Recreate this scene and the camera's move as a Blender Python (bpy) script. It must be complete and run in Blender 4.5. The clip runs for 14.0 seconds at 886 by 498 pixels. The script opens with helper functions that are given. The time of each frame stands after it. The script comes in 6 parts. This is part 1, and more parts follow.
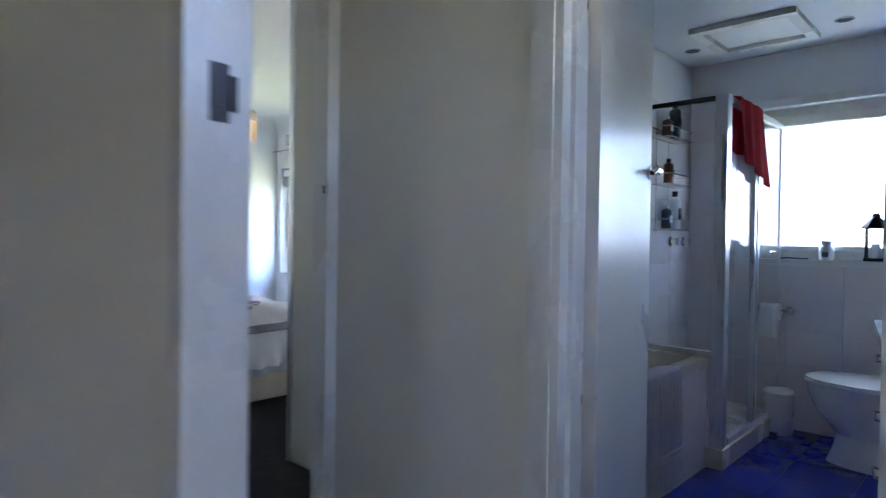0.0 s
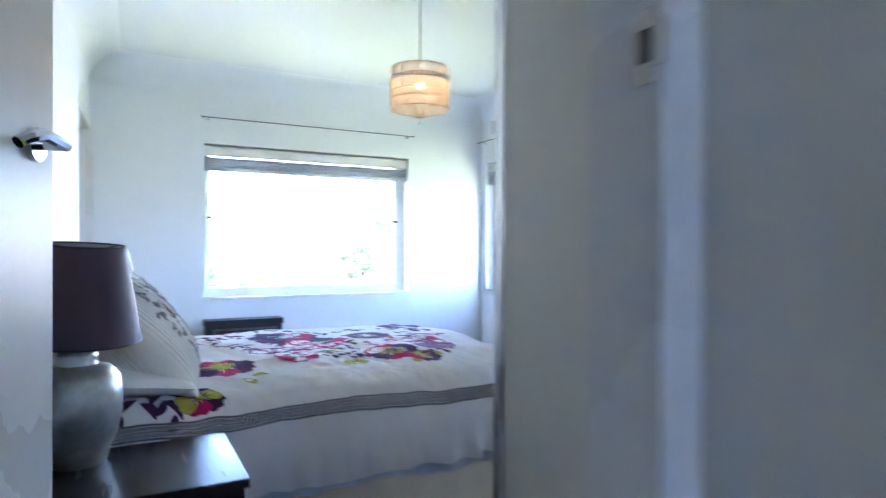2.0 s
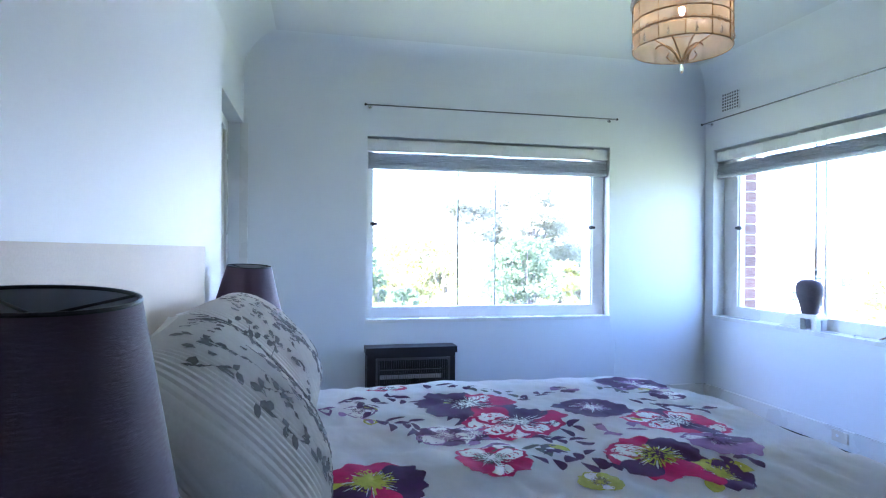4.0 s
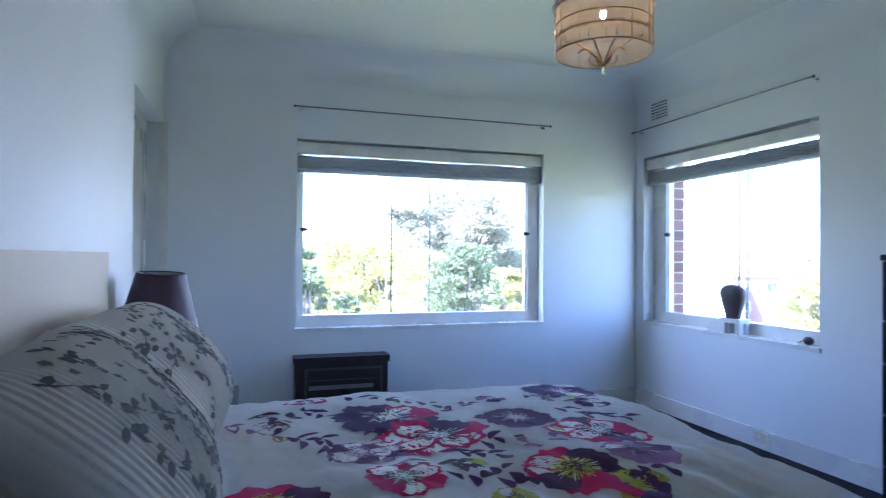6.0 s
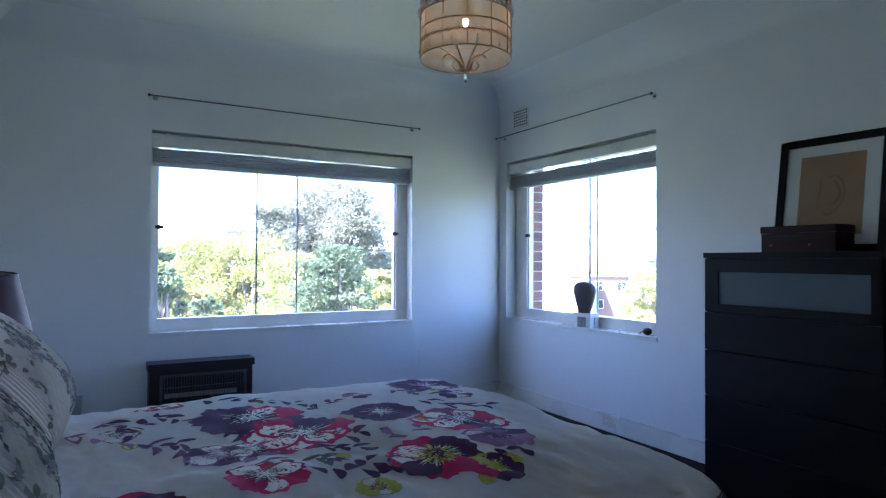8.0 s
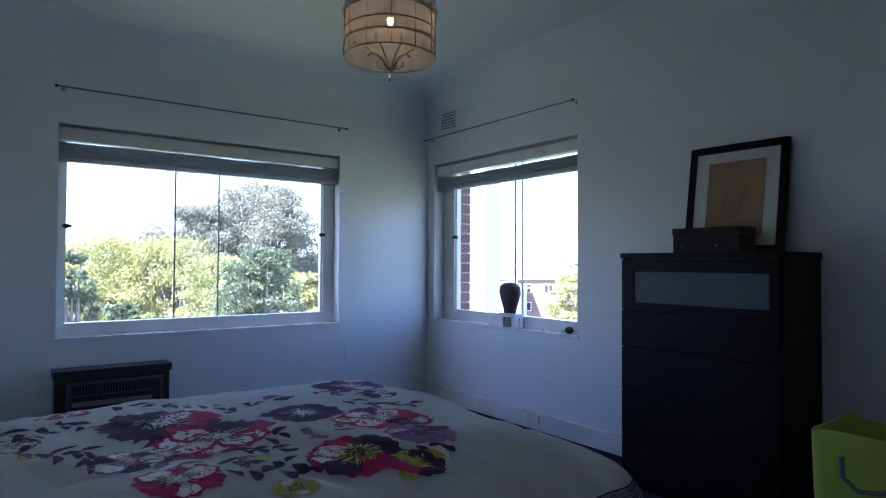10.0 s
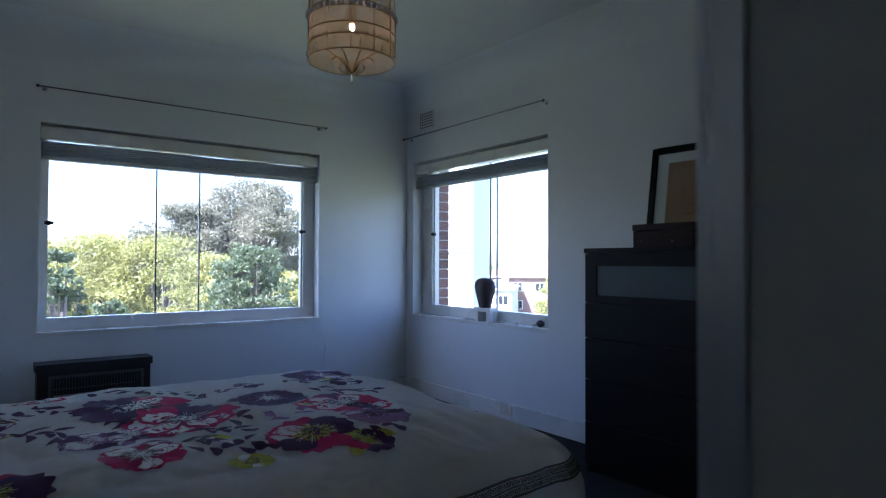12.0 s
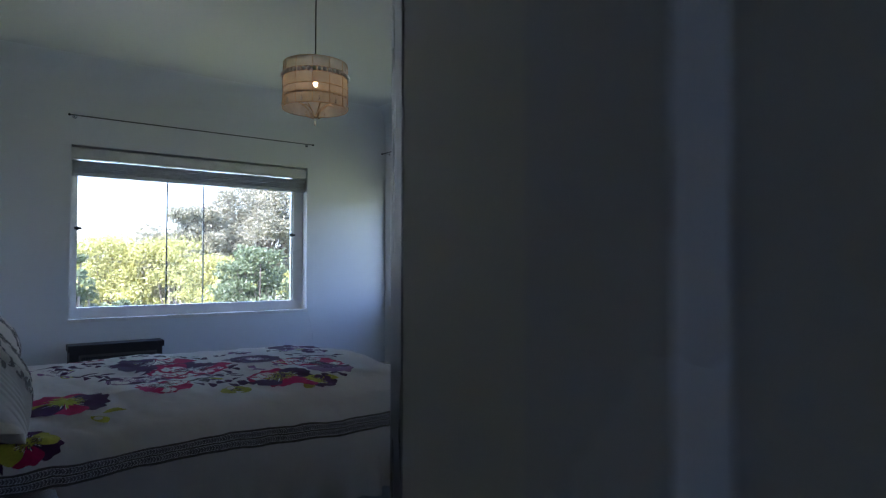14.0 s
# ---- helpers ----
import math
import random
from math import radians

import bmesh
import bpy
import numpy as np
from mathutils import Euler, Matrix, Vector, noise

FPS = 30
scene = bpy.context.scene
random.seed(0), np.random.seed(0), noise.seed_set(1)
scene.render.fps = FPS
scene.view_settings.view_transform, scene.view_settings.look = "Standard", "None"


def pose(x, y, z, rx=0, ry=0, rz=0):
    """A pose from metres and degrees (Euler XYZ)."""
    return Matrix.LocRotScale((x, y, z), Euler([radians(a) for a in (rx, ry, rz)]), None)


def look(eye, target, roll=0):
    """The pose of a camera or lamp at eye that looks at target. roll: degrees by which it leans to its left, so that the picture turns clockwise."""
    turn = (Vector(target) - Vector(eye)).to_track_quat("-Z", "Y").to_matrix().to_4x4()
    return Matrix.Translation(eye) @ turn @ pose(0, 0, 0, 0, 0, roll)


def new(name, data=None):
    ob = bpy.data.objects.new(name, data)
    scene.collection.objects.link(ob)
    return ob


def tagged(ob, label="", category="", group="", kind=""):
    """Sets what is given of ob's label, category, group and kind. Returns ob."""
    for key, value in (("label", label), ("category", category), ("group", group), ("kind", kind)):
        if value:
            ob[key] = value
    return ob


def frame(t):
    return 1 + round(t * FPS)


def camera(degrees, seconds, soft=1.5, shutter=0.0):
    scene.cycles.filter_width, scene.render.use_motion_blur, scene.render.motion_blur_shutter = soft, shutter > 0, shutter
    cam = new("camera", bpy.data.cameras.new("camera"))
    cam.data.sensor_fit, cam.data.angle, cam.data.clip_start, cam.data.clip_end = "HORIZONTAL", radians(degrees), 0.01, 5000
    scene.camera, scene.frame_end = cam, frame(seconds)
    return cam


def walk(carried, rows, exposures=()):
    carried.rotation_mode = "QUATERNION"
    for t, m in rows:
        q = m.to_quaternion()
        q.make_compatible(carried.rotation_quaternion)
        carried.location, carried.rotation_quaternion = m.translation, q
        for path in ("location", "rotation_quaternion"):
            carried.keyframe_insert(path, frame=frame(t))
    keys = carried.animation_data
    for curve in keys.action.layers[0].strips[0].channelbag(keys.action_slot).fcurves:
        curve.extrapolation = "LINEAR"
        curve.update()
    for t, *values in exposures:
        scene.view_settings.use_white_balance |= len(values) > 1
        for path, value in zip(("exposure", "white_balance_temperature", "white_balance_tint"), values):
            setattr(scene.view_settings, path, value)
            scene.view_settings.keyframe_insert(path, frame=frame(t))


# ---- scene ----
cam = camera(71.8, 14.0, soft=1.15, shutter=0.5)
PATH = [
    (0, (6.976, -4.329, 1.11), (5.614, -2.865, 1.085), 0.8),
    (0.3, (6.844, -4.124, 1.092), (5.548, -2.601, 1.085), 0.5),
    (0.5, (6.739, -3.955, 1.069), (5.464, -2.414, 1.069), 0.6),
    (1, (6.389, -3.643, 1.091), (5.091, -2.121, 1.098), 0.5),
    (1.5, (5.987, -3.516, 1.114), (4.429, -2.262, 1.11), 0.1),
    (2, (5.572, -3.419, 1.127), (3.806, -2.481, 1.121), 0.2),
    (2.5, (5.177, -3.345, 1.147), (3.295, -2.667, 1.14), 0.1),
    (3, (4.803, -3.292, 1.167), (2.88, -2.744, 1.155), 0.3),
    (5.3, (4.337, -3.138, 1.192), (2.38, -2.726, 1.21), 0.4),
    (5.5, (4.345, -3.128, 1.19), (2.399, -2.666, 1.212), 0.3),
    (6, (4.363, -3.111, 1.185), (2.461, -2.493, 1.213), 0.4),
    (6.5, (4.373, -3.107, 1.18), (2.526, -2.34, 1.212), 0.4),
    (7, (4.389, -3.113, 1.176), (2.592, -2.235, 1.21), 0.3),
    (7.5, (4.392, -3.114, 1.175), (2.631, -2.165, 1.21), 0.3),
    (8, (4.399, -3.107, 1.167), (2.667, -2.108, 1.204), 0.3),
    (8.5, (4.417, -3.098, 1.161), (2.718, -2.043, 1.2), 0.3),
    (9, (4.421, -3.092, 1.159), (2.762, -1.976, 1.199), 0.3),
    (9.2, (4.413, -3.111, 1.16), (2.772, -1.968, 1.199), 0.2),
    (11.5, (4.475, -3.033, 1.128), (2.88, -1.827, 1.18), 0.3),
    (12, (4.583, -3.064, 1.131), (2.99, -1.856, 1.176), 0.2),
    (12.5, (4.763, -3.145, 1.121), (3.177, -1.927, 1.169), 0.2),
    (13, (4.941, -3.175, 1.116), (3.359, -1.952, 1.169), 0.2),
    (13.5, (5.149, -3.216, 1.109), (3.554, -2.011, 1.167), 0.1),
    (14, (5.377, -3.269, 1.106), (3.774, -2.074, 1.156), 0.1),
]
EXPOSURES = [(0.0, 5.15, 5650, 24), (1.0, 5.25, 5550, 24), (2.0, 5.5, 5250, 24), (3.0, 5.1, 4900, 24), (5.3, 4.1, 4900, 24), (6.5, 3.75, 4900, 24), (9.0, 3.1, 4950, 24), (11.5, 2.45, 5100, 24), (12.5, 2.55, 5150, 24), (14.0, 2.8, 5350, 24)]
walk(cam, [(t, look(eye, target, roll)) for t, eye, target, roll in PATH], EXPOSURES)

# ---- light ----
world = bpy.data.worlds.new("world")
scene.world = world
world.use_nodes = True
wn = world.node_tree
sky = wn.nodes.new("ShaderNodeTexSky")
sky.sky_type = "NISHITA"
sky.sun_disc = False
sky.sun_elevation = radians(52)
sky.sun_rotation = radians(167)
sky.dust_density = 1.5
wn.links.new(sky.outputs[0], wn.nodes["Background"].inputs[0])
wn.nodes["Background"].inputs[1].default_value = 0.15
sun = new("sun", bpy.data.lights.new("sun", "SUN"))
sun.data.energy = 5.0
sun.data.angle = radians(0.5)
sun.data.color = (1.0, 0.95, 0.86)
sun.matrix_world = look((5, -22, 27), (0, 0, 0))


# ---- materials ----
def nodes_of(name):
    m = bpy.data.materials.new(name)
    m.use_nodes = True
    nt = m.node_tree
    return m, nt, nt.nodes["Principled BSDF"]


def mat(name, color, rough=0.6, metal=0.0, var=0.12, scale=6.0, bump=0.15, fine=90.0, spec=0.5, rand=0.0, stretch=(1, 1, 1)):
    """A surface with broad stains, fine grain and relief."""
    m, nt, b = nodes_of(name)
    N, L = nt.nodes, nt.links
    tc = N.new("ShaderNodeTexCoord")
    mp = N.new("ShaderNodeMapping")
    mp.inputs["Scale"].default_value = stretch
    L.new(tc.outputs["Object"], mp.inputs[0])
    n1 = N.new("ShaderNodeTexNoise")
    n1.inputs["Scale"].default_value = scale
    n1.inputs["Detail"].default_value = 5
    n2 = N.new("ShaderNodeTexNoise")
    n2.inputs["Scale"].default_value = fine
    n2.inputs["Detail"].default_value = 3
    L.new(mp.outputs[0], n1.inputs["Vector"])
    L.new(mp.outputs[0], n2.inputs["Vector"])
    add = N.new("ShaderNodeMath")
    add.operation = "MULTIPLY_ADD"
    add.inputs[1].default_value = 0.65
    L.new(n1.outputs[0], add.inputs[0])
    half = N.new("ShaderNodeMath")
    half.operation = "MULTIPLY"
    half.inputs[1].default_value = 0.35
    L.new(n2.outputs[0], half.inputs[0])
    L.new(half.outputs[0], add.inputs[2])
    rng = N.new("ShaderNodeMapRange")
    rng.inputs["From Min"].default_value, rng.inputs["From Max"].default_value = 0.3, 0.7
    rng.inputs["To Min"].default_value, rng.inputs["To Max"].default_value = 1 - var, 1 + var
    L.new(add.outputs[0], rng.inputs[0])
    mul = N.new("ShaderNodeVectorMath")
    mul.operation = "SCALE"
    mul.inputs[0].default_value = color
    L.new(rng.outputs[0], mul.inputs["Scale"])
    last = mul.outputs[0]
    if rand:
        oi = N.new("ShaderNodeObjectInfo")
        r2 = N.new("ShaderNodeMapRange")
        r2.inputs["To Min"].default_value, r2.inputs["To Max"].default_value = 1 - rand, 1 + rand
        L.new(oi.outputs["Random"], r2.inputs[0])
        m2 = N.new("ShaderNodeVectorMath")
        m2.operation = "SCALE"
        L.new(last, m2.inputs[0])
        L.new(r2.outputs[0], m2.inputs["Scale"])
        last = m2.outputs[0]
    L.new(last, b.inputs["Base Color"])
    rr = N.new("ShaderNodeMapRange")
    rr.inputs["From Min"].default_value, rr.inputs["From Max"].default_value = 0.3, 0.7
    rr.inputs["To Min"].default_value, rr.inputs["To Max"].default_value = max(0.02, rough - 0.08), min(1, rough + 0.08)
    L.new(n1.outputs[0], rr.inputs[0])
    L.new(rr.outputs[0], b.inputs["Roughness"])
    b.inputs["Metallic"].default_value = metal
    b.inputs["Specular IOR Level"].default_value = spec
    if bump:
        bp = N.new("ShaderNodeBump")
        bp.inputs["Strength"].default_value = bump
        bp.inputs["Distance"].default_value = 0.004
        L.new(add.outputs[0], bp.inputs["Height"])
        L.new(bp.outputs[0], b.inputs["Normal"])
    return m


def glass_mat(name, tint=(0.97, 0.98, 0.98), gloss=0.06):
    m = bpy.data.materials.new(name)
    m.use_nodes = True
    nt = m.node_tree
    nt.nodes.clear()
    out = nt.nodes.new("ShaderNodeOutputMaterial")
    tr = nt.nodes.new("ShaderNodeBsdfTransparent")
    tr.inputs[0].default_value = (*tint, 1)
    gl = nt.nodes.new("ShaderNodeBsdfGlossy")
    gl.inputs["Roughness"].default_value = 0.02
    mix = nt.nodes.new("ShaderNodeMixShader")
    lw = nt.nodes.new("ShaderNodeLayerWeight")
    lw.inputs[0].default_value = 0.5
    pw = nt.nodes.new("ShaderNodeMath")
    pw.operation = "POWER"
    pw.inputs[1].default_value = 5.0
    ad = nt.nodes.new("ShaderNodeMath")
    ad.operation = "MULTIPLY_ADD"
    ad.inputs[1].default_value, ad.inputs[2].default_value = 0.5, gloss * 0.4
    nt.links.new(lw.outputs["Facing"], pw.inputs[0])
    nt.links.new(pw.outputs[0], ad.inputs[0])
    nt.links.new(ad.outputs[0], mix.inputs[0])
    nt.links.new(tr.outputs[0], mix.inputs[1])
    nt.links.new(gl.outputs[0], mix.inputs[2])
    nt.links.new(mix.outputs[0], out.inputs[0])
    return m


def sheer_mat(name, color, see=0.3):
    """Woven cloth that lets light through."""
    m = mat(name, color, 0.9, var=0.2, scale=40, bump=0.4, fine=400)
    nt = m.node_tree
    b = nt.nodes["Principled BSDF"]
    out = nt.nodes["Material Output"]
    tl = nt.nodes.new("ShaderNodeBsdfTranslucent")
    tl.inputs[0].default_value = (*color, 1)
    tp = nt.nodes.new("ShaderNodeBsdfTransparent")
    m1 = nt.nodes.new("ShaderNodeMixShader")
    m1.inputs[0].default_value = 0.5
    m2 = nt.nodes.new("ShaderNodeMixShader")
    m2.inputs[0].default_value = see
    nt.links.new(b.outputs[0], m1.inputs[1])
    nt.links.new(tl.outputs[0], m1.inputs[2])
    nt.links.new(m1.outputs[0], m2.inputs[1])
    nt.links.new(tp.outputs[0], m2.inputs[2])
    nt.links.new(m2.outputs[0], out.inputs[0])
    return m


def glow_mat(name, color, strength):
    m, nt, b = nodes_of(name)
    b.inputs["Base Color"].default_value = (*color, 1)
    b.inputs["Emission Color"].default_value = (*color, 1)
    b.inputs["Emission Strength"].default_value = strength
    return m


def frosted_mat(name):
    """Obscured glass that scatters daylight."""
    m = bpy.data.materials.new(name)
    m.use_nodes = True
    nt = m.node_tree
    nt.nodes.clear()
    out = nt.nodes.new("ShaderNodeOutputMaterial")
    tl = nt.nodes.new("ShaderNodeBsdfTranslucent")
    tl.inputs[0].default_value = (0.90, 0.91, 0.92, 1)
    tr = nt.nodes.new("ShaderNodeBsdfTransparent")
    tr.inputs[0].default_value = (0.85, 0.86, 0.87, 1)
    mix = nt.nodes.new("ShaderNodeMixShader")
    mix.inputs[0].default_value = 0.5
    nt.links.new(tl.outputs[0], mix.inputs[1])
    nt.links.new(tr.outputs[0], mix.inputs[2])
    nt.links.new(mix.outputs[0], out.inputs[0])
    return m


WALL = mat("wall_paint", (0.74, 0.75, 0.755), 0.5, var=0.03, scale=1.2, bump=0.12, fine=160)
CEIL = mat("ceiling_paint", (0.66, 0.66, 0.66), 0.7, var=0.03, scale=1.0, bump=0.08, fine=120)
GLOSS = mat("gloss_white_paint", (0.72, 0.71, 0.675), 0.28, var=0.04, scale=3, bump=0.06, fine=60)
WARDP = mat("wardrobe_paint", (0.80, 0.79, 0.77), 0.35, var=0.04, scale=2, bump=0.05, fine=50)
HALLW = mat("hall_wall_paint", (0.71, 0.69, 0.615), 0.5, var=0.03, scale=1.2, bump=0.12, fine=160)
# Cream tint for unseen walls, added to warm the light they bounce into the hall.
LOUNGEP = mat("warm_bounce_paint", (0.64, 0.56, 0.43), 0.6, var=0.04, scale=1.2, bump=0.1, fine=120)
DOORP = mat("door_paint", (0.66, 0.635, 0.59), 0.33, var=0.04, scale=2, bump=0.05, fine=50)
CARPET = mat("dark_carpet", (0.035, 0.034, 0.038), 0.95, var=0.35, scale=14, bump=1.0, fine=420, spec=0.1)
DUVET = mat("white_cotton", (0.93, 0.91, 0.90), 0.85, var=0.04, scale=5, bump=0.35, fine=60, spec=0.2)
PILLOW = mat("cream_cotton", (0.80, 0.77, 0.72), 0.88, var=0.05, scale=6, bump=0.3, fine=120, spec=0.2)
PLUM = mat("plum_print", (0.065, 0.018, 0.075), 0.85, var=0.3, scale=30, bump=0.2, spec=0.2)
PINK = mat("crimson_print", (0.45, 0.010, 0.095), 0.85, var=0.25, scale=30, bump=0.2, spec=0.2)
LILAC = mat("lilac_print", (0.30, 0.16, 0.32), 0.85, var=0.25, scale=30, bump=0.2, spec=0.2)
LIME = mat("lime_print", (0.48, 0.46, 0.06), 0.85, var=0.25, scale=30, bump=0.2, spec=0.2)
GREYP = mat("grey_print", (0.115, 0.11, 0.105), 0.85, var=0.3, scale=30, bump=0.2, spec=0.2)
SPRIG = mat("grey_sprig_print", (0.19, 0.185, 0.18), 0.88, var=0.3, scale=30, bump=0.2, spec=0.2)
BRAID = mat("grey_braid", (0.15, 0.145, 0.165), 0.9, var=0.75, scale=60, bump=0.6, fine=200, spec=0.2)
SHEET = mat("pale_blue_sheet", (0.62, 0.66, 0.74), 0.85, var=0.08, scale=8, bump=0.4, fine=60, spec=0.2)
BASEF = mat("cream_bed_fabric", (0.55, 0.48, 0.37), 0.85, var=0.1, scale=12, bump=0.4, fine=300, spec=0.2)
HEADB = mat("cream_vinyl", (0.50, 0.42, 0.31), 0.5, var=0.12, scale=3, bump=0.15, fine=200)
ESPRESSO = mat("espresso_wood", (0.018, 0.012, 0.011), 0.22, var=0.12, scale=3, bump=0.02, fine=40, stretch=(1, 12, 12))
BLACKW = mat("black_brown_veneer", (0.007, 0.006, 0.007), 0.45, var=0.25, scale=5, bump=0.03, fine=40, spec=0.18, stretch=(1, 10, 10))
SHADE = mat("aubergine_silk", (0.055, 0.026, 0.045), 0.6, var=0.12, scale=60, bump=0.25, fine=300, stretch=(1, 1, 6))
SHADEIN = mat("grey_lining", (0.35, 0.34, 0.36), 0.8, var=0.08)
PEWTER = mat("hammered_pewter", (0.50, 0.50, 0.49), 0.36, 0.85, var=0.3, scale=18, bump=0.5, fine=40)
CHROME = mat("chrome", (0.75, 0.75, 0.76), 0.12, 1.0, var=0.05, bump=0)
ALU = mat("brushed_aluminium", (0.72, 0.73, 0.75), 0.32, 1.0, var=0.08, bump=0.05, stretch=(8, 8, 0.5))
BLACKM = mat("black_metal", (0.015, 0.015, 0.016), 0.4, 0.3, var=0.2)
RODM = mat("grey_rod_metal", (0.14, 0.14, 0.145), 0.35, 0.7, var=0.2)
HEATER = mat("heater_brown", (0.022, 0.018, 0.018), 0.45, 0.2, var=0.25, scale=9)
HGRILL = mat("heater_grille", (0.12, 0.11, 0.105), 0.35, 0.8, var=0.2)
HELEM = mat("heater_radiant", (0.34, 0.32, 0.30), 0.7, var=0.2, scale=30)
BRASS = mat("antique_brass", (0.30, 0.19, 0.09), 0.35, 1.0, var=0.3, scale=40)
BURLAP = sheer_mat("burlap", (0.50, 0.42, 0.30), 0.48)
CRYSTAL = mat("crystal", (0.85, 0.86, 0.88), 0.06, 0.0, var=0.05, bump=0)
CRYSTAL.node_tree.nodes["Principled BSDF"].inputs["Transmission Weight"].default_value = 0.9
BEAD = mat("glass_bead", (0.86, 0.82, 0.74), 0.10, 0.0, var=0.1)
BULB = glow_mat("warm_bulb", (1.0, 0.64, 0.30), 26.0)
BLIND = sheer_mat("blind_cloth", (0.52, 0.53, 0.54), 0.02)
GLASS = glass_mat("window_glass")
# Window glass with a 1% translucent share that veils the view in haze.
WGLASS = glass_mat("hazy_window_glass")
nt_ = WGLASS.node_tree
o_ = [n for n in nt_.nodes if n.type == "OUTPUT_MATERIAL"][0]
tl_ = nt_.nodes.new("ShaderNodeBsdfTranslucent")
mx_ = nt_.nodes.new("ShaderNodeMixShader")
mx_.inputs[0].default_value = 0.010
nt_.links.new(o_.inputs[0].links[0].from_socket, mx_.inputs[1])
nt_.links.new(tl_.outputs[0], mx_.inputs[2])
nt_.links.new(mx_.outputs[0], o_.inputs[0])
GLASSP = mat("pale_glass_edge", (0.32, 0.35, 0.36), 0.2, var=0.1)
GLASSG = mat("glass_edge", (0.05, 0.07, 0.07), 0.2, var=0.1)
FROST = frosted_mat("frosted_glass")
SMOKE = mat("frosted_drawer_glass", (0.075, 0.098, 0.11), 0.42, var=0.10, scale=2, bump=0)
BRICK = mat("red_brick", (0.15, 0.075, 0.06), 0.9, var=0.25, scale=20, bump=0.6, fine=120, rand=0.25)
MORTAR = mat("mortar", (0.45, 0.42, 0.38), 0.95, var=0.15, scale=30)
MAT_ART = mat("white_mount", (0.75, 0.74, 0.70), 0.8, var=0.03)
ARTP = mat("brown_paper", (0.36, 0.21, 0.10), 0.8, var=0.2, scale=6)
ARTI = mat("sepia_ink", (0.24, 0.135, 0.065), 0.8, var=0.3, scale=9)
BOXW = mat("mahogany_box", (0.022, 0.006, 0.006), 0.35, spec=0.25, var=0.25, scale=8, stretch=(1, 9, 9))
LIMEF = mat("lime_felt", (0.42, 0.48, 0.05), 0.85, var=0.1, scale=12, bump=0.4, fine=250)
GREYC = mat("grey_webbing", (0.18, 0.18, 0.19), 0.8, var=0.2)
CLAY = mat("dark_clay", (0.055, 0.04, 0.042), 0.6, var=0.3, scale=25, bump=0.4)
PORC = mat("white_ceramic", (0.80, 0.80, 0.80), 0.12, var=0.03, bump=0)
TILE = mat("white_wall_tile", (0.76, 0.72, 0.72), 0.18, var=0.04, scale=3, bump=0.04, rand=0.03)
BLUEF = mat("cobalt_floor_tile", (0.016, 0.022, 0.26), 0.16, var=0.18, scale=5, bump=0.1, rand=0.12)
BLUEG = mat("blue_grout", (0.012, 0.016, 0.14), 0.7, var=0.1)
TOWELR = mat("red_towel", (0.42, 0.022, 0.035), 0.95, var=0.2, scale=30, bump=0.9, fine=350, spec=0.1)
TOWELW = mat("pale_towel", (0.82, 0.78, 0.84), 0.95, var=0.1, scale=30, bump=0.9, fine=350, spec=0.1)
BATHC = mat("cream_enamel", (0.72, 0.66, 0.56), 0.25, var=0.04, bump=0)
BINP = mat("white_tin", (0.74, 0.73, 0.74), 0.3, var=0.05)
PAPER = mat("white_paper", (0.82, 0.82, 0.82), 0.9, var=0.04, bump=0.3)
BOTW = mat("white_bottle", (0.75, 0.75, 0.74), 0.35, var=0.04, bump=0)
BOTD = mat("dark_bottle", (0.03, 0.028, 0.03), 0.3, var=0.1, bump=0)
BOTA = mat("amber_bottle", (0.16, 0.06, 0.03), 0.3, var=0.1, bump=0)
GRASS = mat("dry_grass", (0.13, 0.14, 0.05), 0.95, var=0.35, scale=0.15, bump=0.5, fine=3)
BARK = mat("gum_bark", (0.17, 0.14, 0.12), 0.9, var=0.3, scale=6, bump=0.7)
GUM = mat("gum_leaf", (0.25, 0.24, 0.16), 0.6, var=0.3, scale=0.8, bump=0, fine=4)
OLIVE = mat("olive_leaf", (0.37, 0.36, 0.12), 0.6, var=0.35, scale=0.6, bump=0, fine=4)
GREEN = mat("green_leaf", (0.115, 0.145, 0.072), 0.5, var=0.35, scale=0.8, bump=0, fine=4)
RENDER_W = mat("white_render", (0.62, 0.61, 0.59), 0.85, var=0.06, scale=0.8, bump=0.2)
FARBR = mat("far_brick", (0.23, 0.145, 0.12), 0.9, var=0.2, scale=3, bump=0.2)
TERRA = mat("terracotta_roof", (0.24, 0.125, 0.075), 0.85, var=0.25, scale=1.2, bump=0.4, stretch=(1, 1, 6))
DARKG = mat("dark_window", (0.03, 0.035, 0.04), 0.1, var=0.2, bump=0)
for m_ in (GUM, OLIVE, GREEN):
    nt_ = m_.node_tree
    b_, o_ = nt_.nodes["Principled BSDF"], nt_.nodes["Material Output"]
    tl_ = nt_.nodes.new("ShaderNodeBsdfTranslucent")
    nt_.links.new(b_.inputs["Base Color"].links[0].from_socket, tl_.inputs[0])
    mx_ = nt_.nodes.new("ShaderNodeMixShader")
    mx_.inputs[0].default_value = 0.45
    nt_.links.new(b_.outputs[0], mx_.inputs[1])
    nt_.links.new(tl_.outputs[0], mx_.inputs[2])
    nt_.links.new(mx_.outputs[0], o_.inputs[0])
FARTREE = mat("far_foliage", (0.09, 0.11, 0.055), 0.8, var=0.35, scale=0.4, bump=0, fine=2)


